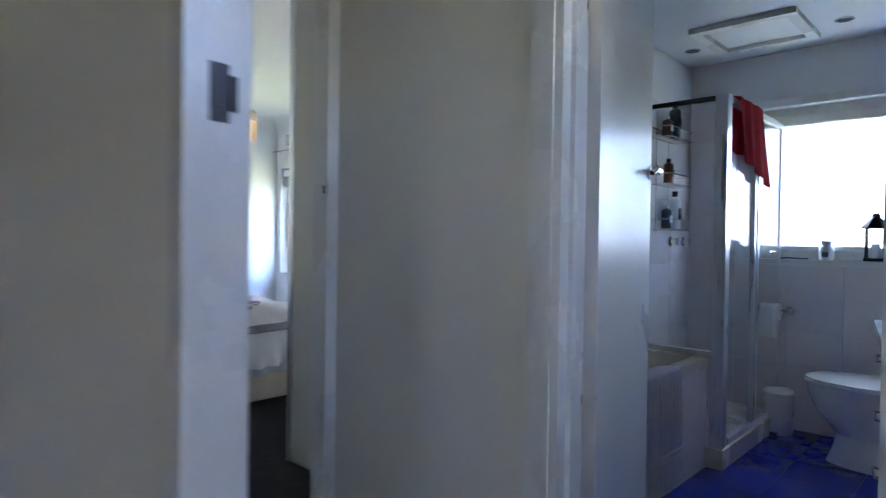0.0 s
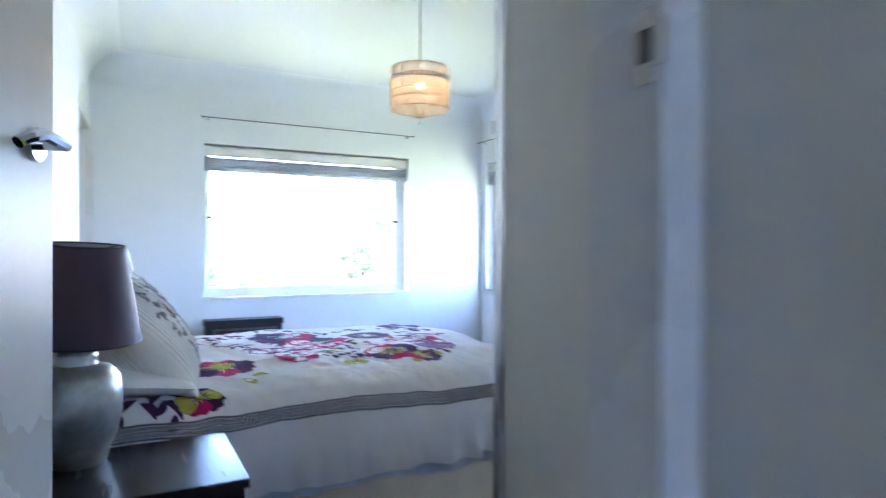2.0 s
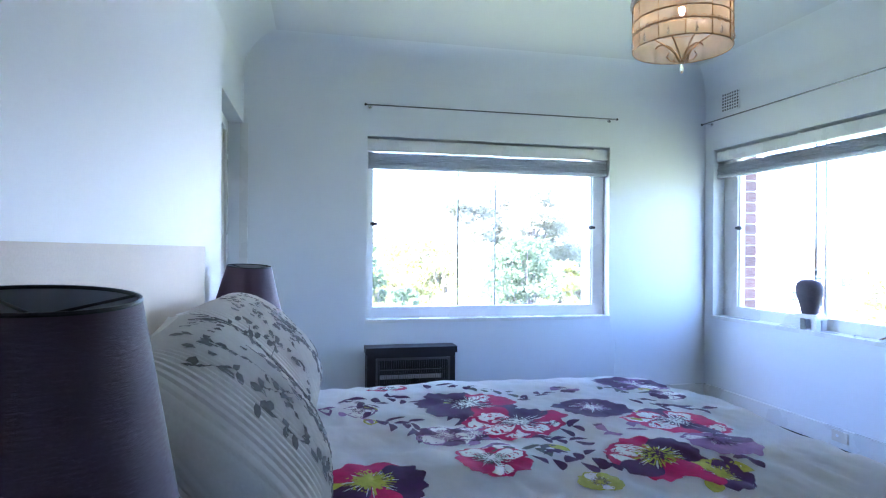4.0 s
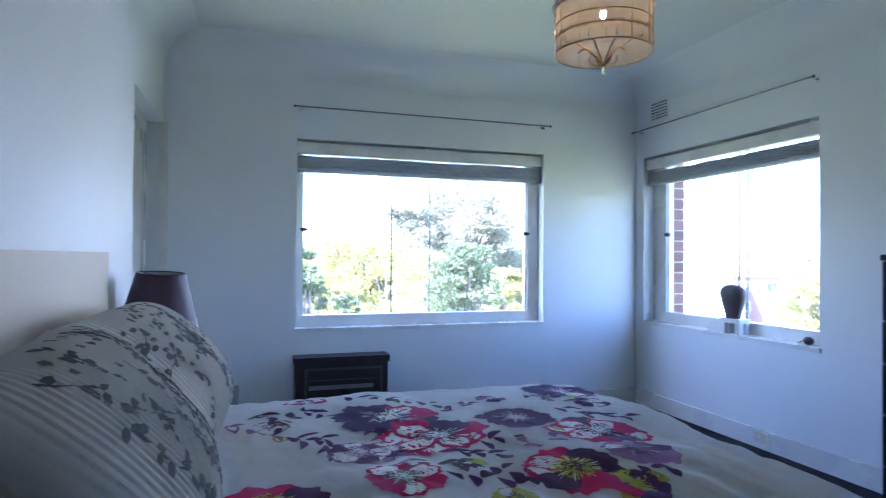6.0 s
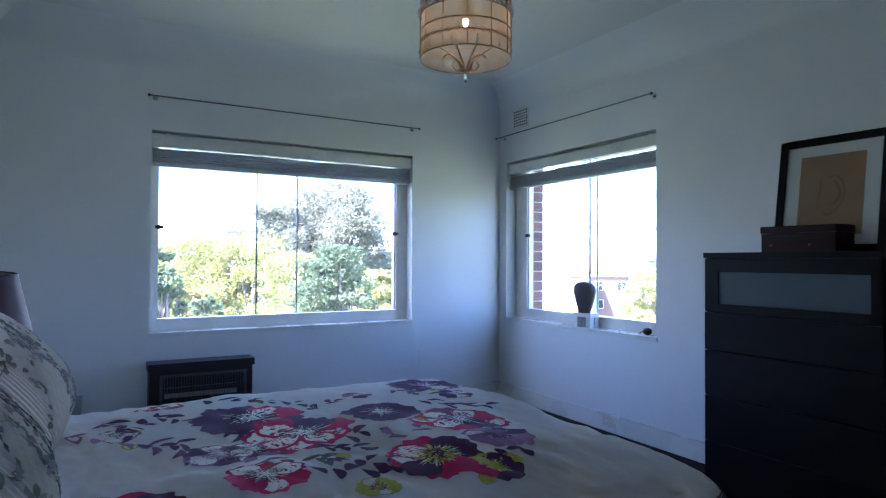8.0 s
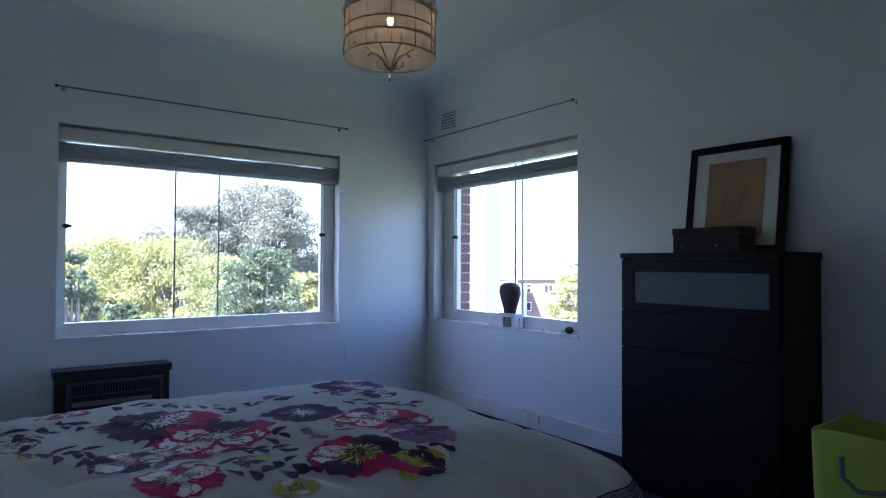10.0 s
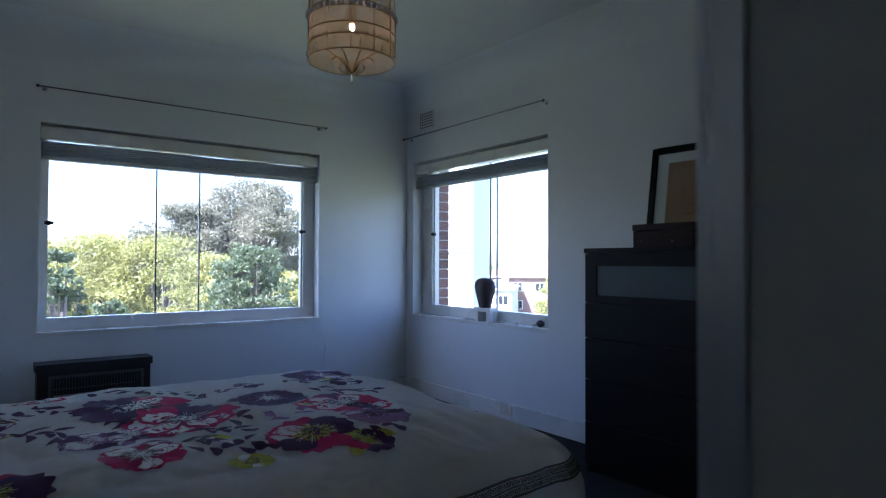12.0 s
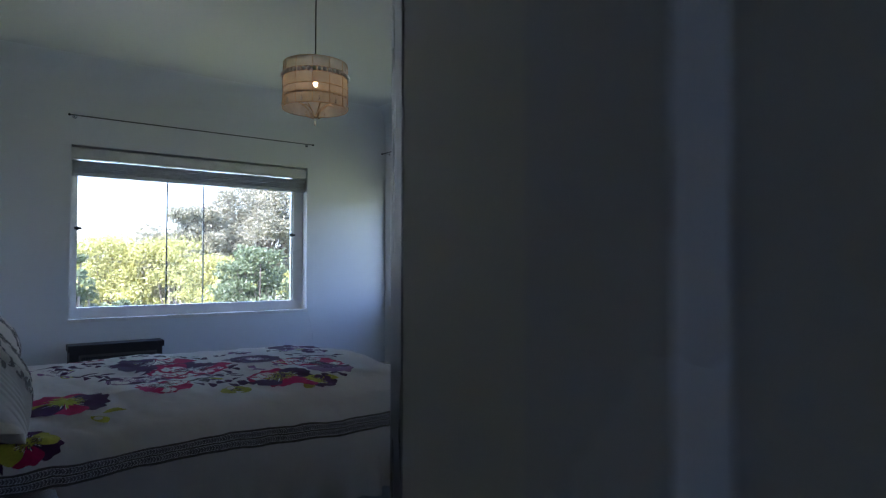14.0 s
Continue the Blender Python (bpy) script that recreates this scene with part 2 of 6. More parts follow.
# ---- building helpers ----
def box(bm, x0, x1, y0, y1, z0, z1, mi=0):
    vs = [bm.verts.new((x, y, z)) for z in (z0, z1) for x, y in ((x0, y0), (x1, y0), (x1, y1), (x0, y1))]
    for f in ((3, 2, 1, 0), (4, 5, 6, 7), (0, 1, 5, 4), (1, 2, 6, 5), (2, 3, 7, 6), (3, 0, 4, 7)):
        bm.faces.new([vs[i] for i in f]).material_index = mi
    return vs


def bevel(bm, w=0.004, seg=2):
    bmesh.ops.bevel(bm, geom=[e for e in bm.edges if e.is_manifold and e.calc_face_angle(0) > 0.6], offset=w, segments=seg, affect="EDGES", clamp_overlap=True)
    return bm


def bbox(x0, x1, y0, y1, z0, z1, w=0.004, seg=2):
    bm = bmesh.new()
    box(bm, x0, x1, y0, y1, z0, z1)
    return bevel(bm, w, seg)


def rod(bm, a, b, r0, r1=None, n=10, caps=True):
    a, b = Vector(a), Vector(b)
    r1 = r0 if r1 is None else r1
    q = (b - a).to_track_quat("Z", "Y")
    rings = []
    for p, r in ((a, r0), (b, r1)):
        rings.append([bm.verts.new(p + q @ Vector((r * math.cos(2 * math.pi * i / n), r * math.sin(2 * math.pi * i / n), 0))) for i in range(n)])
    for i in range(n):
        j = (i + 1) % n
        bm.faces.new((rings[0][i], rings[0][j], rings[1][j], rings[1][i]))
    if caps:
        bm.faces.new(rings[0][::-1])
        bm.faces.new(rings[1])
    return bm


def wire(bm, pts, r, n=6, closed=False):
    pts = [Vector(p) for p in pts]
    k = len(pts)
    rings = []
    for i, p in enumerate(pts):
        d = (pts[(i + 1) % k] - pts[i - 1]) if closed or 0 < i < k - 1 else (pts[1] - pts[0] if i == 0 else pts[-1] - pts[-2])
        q = d.to_track_quat("Z", "Y")
        rings.append([bm.verts.new(p + q @ Vector((r * math.cos(2 * math.pi * j / n), r * math.sin(2 * math.pi * j / n), 0))) for j in range(n)])
    for i in range(k if closed else k - 1):
        A, B = rings[i], rings[(i + 1) % k]
        for j in range(n):
            bm.faces.new((A[j], A[(j + 1) % n], B[(j + 1) % n], B[j]))
    return bm


def lathe(bm, prof, c=(0, 0, 0), n=32, cap0=True, cap1=True):
    """A turned form; prof holds (radius, height)."""
    c = Vector(c)
    rings = [[bm.verts.new(c + Vector((r * math.cos(2 * math.pi * i / n), r * math.sin(2 * math.pi * i / n), z))) for i in range(n)] for r, z in prof]
    for A, B in zip(rings, rings[1:]):
        for i in range(n):
            j = (i + 1) % n
            bm.faces.new((A[i], A[j], B[j], B[i]))
    if cap0:
        bm.faces.new(rings[0][::-1])
    if cap1:
        bm.faces.new(rings[-1])
    return bm


def ball(bm, c, r, n=8, sq=(1, 1, 1)):
    prof = [(math.sin(math.pi * i / n), -math.cos(math.pi * i / n)) for i in range(n + 1)]
    c = Vector(c)
    rings = []
    for s, h in prof[1:-1]:
        rings.append([bm.verts.new(c + Vector((r * sq[0] * s * math.cos(2 * math.pi * i / n), r * sq[1] * s * math.sin(2 * math.pi * i / n), r * sq[2] * h))) for i in range(n)])
    lo, hi = bm.verts.new(c + Vector((0, 0, -r * sq[2]))), bm.verts.new(c + Vector((0, 0, r * sq[2])))
    for A, B in zip(rings, rings[1:]):
        for i in range(n):
            j = (i + 1) % n
            bm.faces.new((A[i], A[j], B[j], B[i]))
    for i in range(n):
        j = (i + 1) % n
        bm.faces.new((lo, rings[0][j], rings[0][i]))
        bm.faces.new((hi, rings[-1][i], rings[-1][j]))
    return bm


def mesh_of(name, bm, mats, smooth=35):
    me = bpy.data.meshes.new(name)
    bm.normal_update()
    bm.to_mesh(me)
    bm.free()
    for m in mats if isinstance(mats, (list, tuple)) else [mats]:
        me.materials.append(m)
    if smooth:
        me.polygons.foreach_set("use_smooth", [True] * len(me.polygons))
        me.set_sharp_from_angle(angle=radians(smooth))
    return me


def part(name, bm, material, parent, label="", smooth=35):
    """One mesh object under a thing or a part."""
    ob = new(name, mesh_of(name, bm, material, smooth))
    ob.parent = parent
    if parent:
        ob.matrix_parent_inverse = parent.matrix_basis.inverted() if parent.parent is None else Matrix()
    if label:
        ob["label"] = label
    return ob


def empty(name, at, label, category, group="", kind=""):
    e = new(name)
    e.location = at
    e.empty_display_size = 0.1
    bpy.context.view_layer.update()
    return tagged(e, label, category, group, kind)


def single(name, bm, material, label, category, group="", kind="", smooth=35):
    return tagged(new(name, mesh_of(name, bm, material, smooth)), label, category, group, kind)


def structure(name, bm, material, label, category="", smooth=35):
    return tagged(new(name, mesh_of(name, bm, material, smooth)), label, category or name.split("_")[0], kind="structure")


# ---- structure ----
H, BH = 2.64, 2.30          # ceilings of bedroom and hall, of the bathroom
WZ0, WZ1 = 0.68, 2.01       # bedroom windows, sill and head
WY0, WY1 = -2.768, -0.857   # west window
NX0, NX1 = 0.105, 1.715     # north window
SY = -3.645                 # south wall, at its west end
OFF = 0.0224                # by which the south wall runs out of square


def askew(ob):
    """Brings a mesh along the south wall out of square with it."""
    for v in ob.data.vertices:
        v.co.y -= OFF * (v.co.x - 0.955)
    return ob


def wall_run(axis, t0, t1, a0, a1, z0, z1, holes=()):
    """A wall along one axis with openings (from, to, low, high) through it."""
    bm = bmesh.new()

    def put(p, q, lo, hi):
        if q - p > 1e-4 and hi - lo > 1e-4:
            if axis == "y":
                box(bm, t0, t1, p, q, lo, hi)
            else:
                box(bm, p, q, t0, t1, lo, hi)
    at = a0
    for p, q, lo, hi in sorted(holes):
        put(at, p, z0, z1)
        put(p, q, z0, lo)
        put(p, q, hi, z1)
        at = q
    put(at, a1, z0, z1)
    bmesh.ops.remove_doubles(bm, verts=bm.verts, dist=1e-5)
    return bm


wall_west = structure("wall_west", wall_run("y", -0.20, 0.0, -4.30, 0.20, 0.0, 2.8, [(WY0, WY1, WZ0, WZ1)]), WALL, "white painted plaster wall with a wide window")
wall_north = structure("wall_north", wall_run("x", 0.0, 0.20, 0.0, 5.165, 0.0, 2.8, [(NX0, NX1, WZ0, WZ1)]), WALL, "white painted plaster wall with a corner window")
wall_south = askew(structure("wall_south", wall_run("x", SY - 0.13, SY, 0.0, 4.30, 0.0, 2.8, [(0.0, 0.955, 0.0, 2.055)]), WALL, "white painted plaster wall behind the bed head"))
bm = bmesh.new()
box(bm, 4.30, 5.165, -4.05, -3.94, 0, 2.8)
box(bm, 4.21, 4.30, -4.05, SY - 0.13, 0, 2.8)
wall_door_nook = structure("wall_door_nook", bm, WALL, "white painted plaster return behind the open door", "wall")
bm = bmesh.new()
box(bm, 0.0, 1.5, -4.30, -4.20, 0, 2.8)
box(bm, 1.05, 1.15, -4.20, SY - 0.13, 0, 2.8)
wall_closet = structure("wall_closet", bm, WALL, "white painted wall behind the corner doorway", "wall")
wall_east = structure("wall_east", wall_run("y", 5.165, 5.23, -4.30, 0.20, 0.0, 2.8, [(-3.84, -3.037, 0.0, 2.06)]), WALL, "white painted thin wall with the bedroom doorway")
wall_hall_north = structure("wall_hall_north", wall_run("x", -3.0, -2.91, 5.23, 8.2, 0.0, 2.8, [(6.14, 6.82, 0.0, 2.06)]), HALLW, "white painted hall wall between two doorways")
wall_hall_south = structure("wall_hall_south", wall_run("x", -4.055, -3.995, 5.23, 8.2, 0.0, 2.8, [(6.36, 7.24, 0.0, 2.06)]), HALLW, "white painted hall wall with a doorway")
# Both openings are unseen additions that let skylight into the hall and next room.
wall_hall_east = structure("wall_hall_east", wall_run("y", 8.2, 8.3, -7.0, -2.91, 0.0, 2.8, [(-6.75, -6.45, 0.95, 2.1), (-3.85, -3.15, 1.70, 2.05)]), LOUNGEP, "unseen cream painted end wall with added light openings")
wall_lounge = structure("wall_lounge", wall_run("x", -7.1, -7.0, 4.2, 8.3, 0.0, 2.8, []), LOUNGEP, "unseen far wall of the next room, tinted to warm bounced light", "wall")
wall_lounge_west = structure("wall_lounge_west", wall_run("y", 4.1, 4.2, -7.1, -4.05, 0.0, 2.8), LOUNGEP, "unseen side wall of the next room, tinted to warm bounced light", "wall")
bm = bmesh.new()
box(bm, 4.2, 5.165, -4.20, -4.05, 0, 2.8)
wall_lounge_north = structure("wall_lounge_north", bm, HALLW, "white painted inner wall of the next room", "wall")

bm = bmesh.new()
box(bm, -0.2, 5.2, -4.3, 0.2, -0.12, 0.0)
floor = structure("floor", bm, CARPET, "dark charcoal pile carpet of the bedroom")
bm = bmesh.new()
box(bm, 4.2, 8.3, -7.1, -4.3, -0.12, 0.0)
box(bm, 5.2, 8.3, -4.3, -2.955, -0.12, 0.0)
floor_hall = structure("floor_hall", bm, CARPET, "dark carpet of the hall", "floor")

# ceilings, the bedroom's with a wide cove
bm = bmesh.new()
box(bm, -0.2, 8.3, -7.1, 0.2, H, H + 0.12)
ceiling = structure("ceiling", bm, CEIL, "white plaster ceiling")
R = 0.23


def cove(p, q, into):
    """A quarter-round cove under the ceiling from p to q."""
    bm = bmesh.new()
    p, q, into = Vector(p), Vector(q), Vector(into)
    rows = []
    for k in range(11):
        a = math.pi / 2 * k / 10
        off = into * (R * (1 - math.cos(a)))
        z = H - R + R * math.sin(a)
        rows.append([bm.verts.new((*(e + off), z)) for e in (p, q)])
    back = [bm.verts.new((*e, H)) for e in (p, q)]
    for A, B in zip(rows, rows[1:]):
        bm.faces.new((A[0], A[1], B[1], B[0]))
    for i in (0, 1):
        bm.faces.new([back[i]] + [r[i] for r in rows])
    bm.faces.new((back[0], back[1], rows[-1][1], rows[-1][0]))
    bm.faces.new((back[0], rows[0][0], rows[0][1], back[1]))
    bmesh.ops.recalc_face_normals(bm, faces=bm.faces)
    return bm


for nm, p, q, into in (("cornice_west", (0, SY), (0, 0), (1, 0)), ("cornice_north", (0, 0), (4.32, 0), (0, -1)), ("cornice_south", (0, SY), (4.3, SY), (0, 1))):
    co_ = structure(nm, cove(p, q, into), WALL, "white coved plaster cornice", "cornice", 60)
    if nm == "cornice_south":
        askew(co_)

# baseboards
for nm, b in (("baseboard_north", (0.0, 4.33, -0.018, 0.0)), ("baseboard_west", (0.0, 0.018, SY, -0.018))):
    bm = bbox(b[0], b[1], b[2], b[3], 0.0, 0.118, 0.010, 3)
    structure(nm, bm, GLOSS, "white gloss painted baseboard", "baseboard")
bm = bbox(0.96, 4.30, SY, SY + 0.018, 0.0, 0.145, 0.006)
askew(structure("baseboard_south", bm, GLOSS, "white gloss painted baseboard", "baseboard"))
bm = bbox(5.24, 6.05, -3.016, -3.0, 0.0, 0.145, 0.006)
structure("baseboard_hall", bm, GLOSS, "white gloss painted baseboard", "baseboard")


def bedroom_window(name, m, width, sash, lab, jl=0.045, jr=0.045, slit=0.006):
    """Sliding window with frameless panes, in local x across, y outwards, z up, from the opening's lower corner."""
    w = empty(name, m.translation, lab, "window", kind="structure")
    w.matrix_basis = m
    hh = WZ1 - WZ0

    def p(nm, bm, material, label="", parent=w):
        ob = new(nm, mesh_of(nm, bm, material))
        ob.parent = parent
        if label:
            ob["label"] = label
        return ob
    bm = bmesh.new()
    box(bm, 0.0, width, 0.10, 0.17, 0.0, 0.085)
    box(bm, 0.0, width, 0.10, 0.17, hh - 0.05, hh)
    box(bm, 0.0, jl, 0.10, 0.17, 0.085, hh - 0.05)
    box(bm, width - jr, width, 0.10, 0.17, 0.085, hh - 0.05)
    for a, b in ((jl, jl + 0.012), (width - jr - 0.012, width - jr)):
        box(bm, a, b, 0.115, 0.155, 0.085, hh - 0.05)
    fr = p("window_frame", bevel(bm, 0.005), GLOSS, "white gloss timber window frame")
    bm = bbox(-0.012, width + 0.012, -0.012, 0.10, -0.022, 0.004, 0.006)
    p("window_sill", bm, GLOSS, "white gloss window sill")
    for a, b, yy in ((jl + 0.012, sash[1], 0.128), (sash[0], width - jr - 0.012, 0.142)):
        bm = bmesh.new()
        box(bm, a, b, yy, yy + 0.005, 0.085, hh - 0.05)
        pane = p("pane", bm, WGLASS, "clear frameless sliding glass pane")
        pane.visible_shadow = False
    for a, yy, mm, lb_ in ((sash[1], 0.125, GLASSP, "pale polished glass edge"), (sash[0] - 0.004, 0.139, GLASSG, "dark polished glass edge")):
        bm = bmesh.new()
        box(bm, a, a + 0.010, yy, yy + 0.012, 0.087, hh - 0.052)
        p("pane_edge", bm, mm, lb_)
    for a in (jl - 0.005, width - jr - 0.030):
        bm = bmesh.new()
        rod(bm, (a + 0.018, 0.095, 0.70), (a + 0.018, 0.118, 0.70), 0.016)
        box(bm, a - 0.006, a + 0.046, 0.088, 0.097, 0.69, 0.71)
        p("latch", bevel(bm, 0.002), BLACKM, "dark metal window latch")
    # blind, pulled up
    bl = empty("roman_blind", m.translation, "raised white blind folded under a slim headrail", "blind")
    bl.matrix_basis = m
    bm = bbox(0.003, width - 0.003, 0.026, 0.0995, hh - 0.098, hh - 0.020, 0.004)
    p("headrail", bm, GLOSS, "white headrail", bl)
    for x in (0.10, width / 2, width - 0.10):
        bm = bbox(x - 0.012, x + 0.012, 0.06, 0.09, hh - 0.0205, hh - 0.0005, 0.002)
        p("bracket", bm, GLOSS, "", bl)
    for k in range(7):
        z = hh - 0.101 - slit - (0.1065 - slit) / 7 * (k + 0.95)
        hgt = (0.1065 - slit) / 7 - 0.0012
        bm = bmesh.new()
        for i in range(41):
            x = 0.012 + (width - 0.024) * i / 40
            s = 0.005 * math.sin(i * 0.6 + 1.7 * k) + random.uniform(-0.0015, 0.0015)
            sag = -0.0012 * math.sin(i * 0.35 + k)
            out = 0.030 - 0.0015 * k
            c = [(x, out + s, z + sag), (x, 0.088 + 0.3 * s, z + sag), (x, 0.088 + 0.3 * s, z + hgt + sag), (x, out + 0.006 + s, z + hgt + sag)]
            ring = [bm.verts.new(v) for v in c]
            if i:
                for j in range(4):
                    bm.faces.new((prev[j], prev[(j + 1) % 4], ring[(j + 1) % 4], ring[j]))
            else:
                bm.faces.new(ring[::-1])
            prev = ring
        bm.faces.new(prev)
        bmesh.ops.recalc_face_normals(bm, faces=bm.faces)
        p("blind_fold", bm, BLIND, "grey-white folded blind cloth", bl)
    bm = bbox(0.012, width - 0.012, 0.024, 0.086, hh - 0.228, hh - 0.209, 0.005)
    p("bottom_rail", bm, BLIND, "", bl)
    for x in (0.16, width - 0.16):
        bm = bmesh.new()
        rod(bm, (x, 0.040, hh - 0.212), (x, 0.040, hh - 0.096), 0.0016, n=6)
        p("lift_cord", bm, PORC, "", bl)
    return w


bedroom_window("window_1", Matrix.Translation((0, WY0, WZ0)) @ pose(0, 0, 0, 0, 0, 90), WY1 - WY0, (0.71, 1.0), "wide white sliding window with clear glass over trees", 0.045, 0.095, 0.008)
bedroom_window("window_2", Matrix.Translation((NX0, 0, WZ0)), NX1 - NX0, (0.865, 0.955), "white sliding corner window over brick houses", 0.155, 0.045, 0.022)


def curtain_rod(a, b, wall):
    """A thin rail with end stops and brackets."""
    e = empty("curtain_rod", a, "thin dark metal curtain rod on wall brackets", "curtain rod", "curtain rods")
    a, b, wall = Vector(a), Vector(b), Vector(wall)
    bm = bmesh.new()
    rod(bm, a, b, 0.0048, n=8)
    part("rail", bm, RODM, e)
    for s in (a, b):
        bm = bmesh.new()
        ball(bm, s, 0.0095)
        part("end_stop", bm, BLACKM, e)
    for f in (0.02, 0.98):
        s = a.lerp(b, f)
        bm = bmesh.new()
        rod(bm, s, s + wall, 0.005, n=8)
        rod(bm, s + wall * 0.93, s + wall, 0.016, n=12)
        part("bracket", bm, CHROME, e)


curtain_rod((0.06, -2.79, 2.222), (0.06, -0.83, 2.222), (-0.06, 0, 0))
curtain_rod((0.05, -0.07, 2.222), (1.74, -0.07, 2.222), (0, 0.07, 0))

# wall vent
v = empty("air_vent", (0.30, 0, 2.36), "small square white plaster air vent with round holes", "vent")
bm = bbox(0.205, 0.405, -0.006, 0.0, 2.285, 2.435, 0.003)
part("plate", bm, WALL, v)
for i in range(7):
    for j in range(6):
        # Black discs on the plate draw the shade inside the vent holes.
        bm = bmesh.new()
        rod(bm, (0.222 + i * 0.0275, -0.0075, 2.302 + j * 0.0235), (0.222 + i * 0.0275, -0.0062, 2.302 + j * 0.0235), 0.0085, n=8)
        part("hole", bm, BLACKM, v)


def architrave(name, pts, label="white gloss door architrave"):
    bm = bmesh.new()
    for b in pts:
        box(bm, *b)
    return structure(name, bevel(bm, 0.006), GLOSS, label, "trim")


# bedroom doorway, bathroom doorway, next room's doorway
architrave("trim_bedroom_door", [(5.155, 5.237, -3.052, -3.006, 0, 2.06), (5.155, 5.237, -3.86, -3.83, 0, 2.06), (5.155, 5.237, -3.86, -3.006, 2.06, 2.09)], "white gloss door lining of the bedroom doorway")
architrave("trim_bedroom_door_hall", [(5.230, 5.246, -3.93, -3.86, 0, 2.13), (5.230, 5.246, -3.86, -3.006, 2.09, 2.13)])
architrave("trim_bathroom_door", [(6.055, 6.125, -3.018, -3.0, 0, 2.13), (6.835, 6.905, -3.018, -3.0, 0, 2.13), (6.125, 6.835, -3.018, -3.0, 2.06, 2.13)])
architrave("trim_bathroom_lining", [(6.125, 6.15, -3.012, -2.90, 0, 2.06), (6.81, 6.835, -3.012, -2.90, 0, 2.06), (6.15, 6.81, -3.012, -2.90, 2.04, 2.06), (6.15, 6.165, -2.975, -2.955, 0, 2.04)], "white gloss door lining with a stop bead")
architrave("trim_lounge_door", [(6.345, 6.375, -4.062, -3.988, 0, 2.06), (7.225, 7.255, -4.062, -3.988, 0, 2.06), (6.375, 7.225, -4.062, -3.988, 2.03, 2.06)], "white gloss door lining of the next room")
architrave("trim_lounge_door_hall", [(6.28, 6.345, -3.995, -3.982, 0, 2.12), (7.255, 7.32, -3.995, -3.982, 0, 2.12)])
architrave("trim_closet_door", [(0.0, 0.014, SY + 0.0, SY + 0.055, 0, 2.055)], "white trim in the corner beside the doorway")


def strike_plate(m, label, finish=CHROME):
    e = empty("strike_plate", m.translation, label, "strike plate")
    e.matrix_basis = m
    # The latch hole is a black patch for the shade in its recess.
    for nm, b, mm in (("plate", (-0.010, 0.010, -0.0025, 0.0, -0.03, 0.03), finish), ("lip", (0.010, 0.018, -0.006, 0.0, -0.018, 0.018), finish), ("latch_hole", (-0.005, 0.005, -0.0035, -0.0024, -0.013, 0.013), BLACKM)):
        ob = new(nm, mesh_of(nm, bbox(*b, 0.001), mm))
        ob.parent = e


strike_plate(Matrix.Translation((5.222, -3.0522, 1.285)), "chrome strike plate let into the white door jamb")
strike_plate(Matrix.Translation((6.3753, -4.025, 1.26)) @ pose(0, 0, 0, 0, 0, 90), "dark strike plate let into the door jamb", BLACKM)


def part_local(name, bm, material, parent, label=""):
    ob = new(name, mesh_of(name, bm, material))
    ob.parent = parent
    if label:
        ob["label"] = label
    return ob


def door(name, hinge, yaw, width, handle_z, label, sides=(1, -1)):
    """A flush leaf from its hinge along local x."""
    e = empty(name, hinge, label, "door", kind="structure")
    e.matrix_basis = pose(*hinge, 0, 0, yaw)
    part_local("leaf", bbox(0.0, width, -0.018, 0.018, 0.008, 2.035, 0.003), DOORP, e, "flush white painted door leaf")
    for s in sides:
        lever_flip(e, s, width, handle_z)
    bm = bbox(width - 0.0005, width + 0.002, -0.011, 0.011, handle_z - 0.08, handle_z + 0.08, 0.0005)
    part_local("latch_plate", bm, CHROME, e)
    for z in (0.25, 1.8):
        bm = bmesh.new()
        rod(bm, (-0.004, 0.018, z - 0.045), (-0.004, 0.018, z + 0.045), 0.007, n=10)
        part_local("hinge", bm, CHROME, e)
    return e


def lever_flip(e, s, width, z):
    """Rose and lever on one face; the lever points back to the hinge."""
    x = width - 0.065
    bm = bmesh.new()
    rod(bm, (x, s * 0.018, z), (x, s * 0.028, z), 0.027, n=24)
    part_local("rose", bevel(bm, 0.002), CHROME, e, "chrome rose")
    bm = bmesh.new()
    rod(bm, (x, s * 0.026, z), (x, s * 0.062, z), 0.009, n=12)
    wire(bm, [(x + 0.010, s * 0.062, z), (x - 0.02, s * 0.064, z + 0.002), (x - 0.06, s * 0.062, z + 0.006), (x - 0.098, s * 0.056, z - 0.006), (x - 0.108, s * 0.05, z - 0.014)], 0.0095, 8)
    part_local("door_handle", bm, CHROME, e, "chrome lever handle")


door("door_1", (5.160, -3.815, 0), 180 - math.degrees(math.atan2(0.283, 0.80)), 0.848, 1.285, "open white flush bedroom door with a chrome lever")
door("door_2", (6.155, -2.865, 0), 105.0, 0.80, 1.375, "open white flush bathroom door with a chrome lever")
d = empty("door_3", (0.32, SY - 0.11, 0), "closed white door in the corner doorway", "door", kind="structure")
part("leaf", bbox(0.075, 0.88, SY - 0.125, SY - 0.09, 0.008, 1.985, 0.003), DOORP, d)
for b in ((0.0, 0.07), (0.885, 0.955)):
    part("door_lining", bbox(b[0], b[1], SY - 0.13, SY - 0.075, 0.0, 2.055, 0.004), GLOSS, d, "white gloss door lining")
part("door_lining", bbox(0.07, 0.885, SY - 0.13, SY - 0.075, 1.99, 2.055, 0.004), GLOSS, d, "white gloss door lining")
bm = bmesh.new()
wire(bm, [(0.82, SY - 0.088, 1.83), (0.82, SY - 0.06, 1.81), (0.82, SY - 0.06, 1.74), (0.82, SY - 0.088, 1.72)], 0.004)
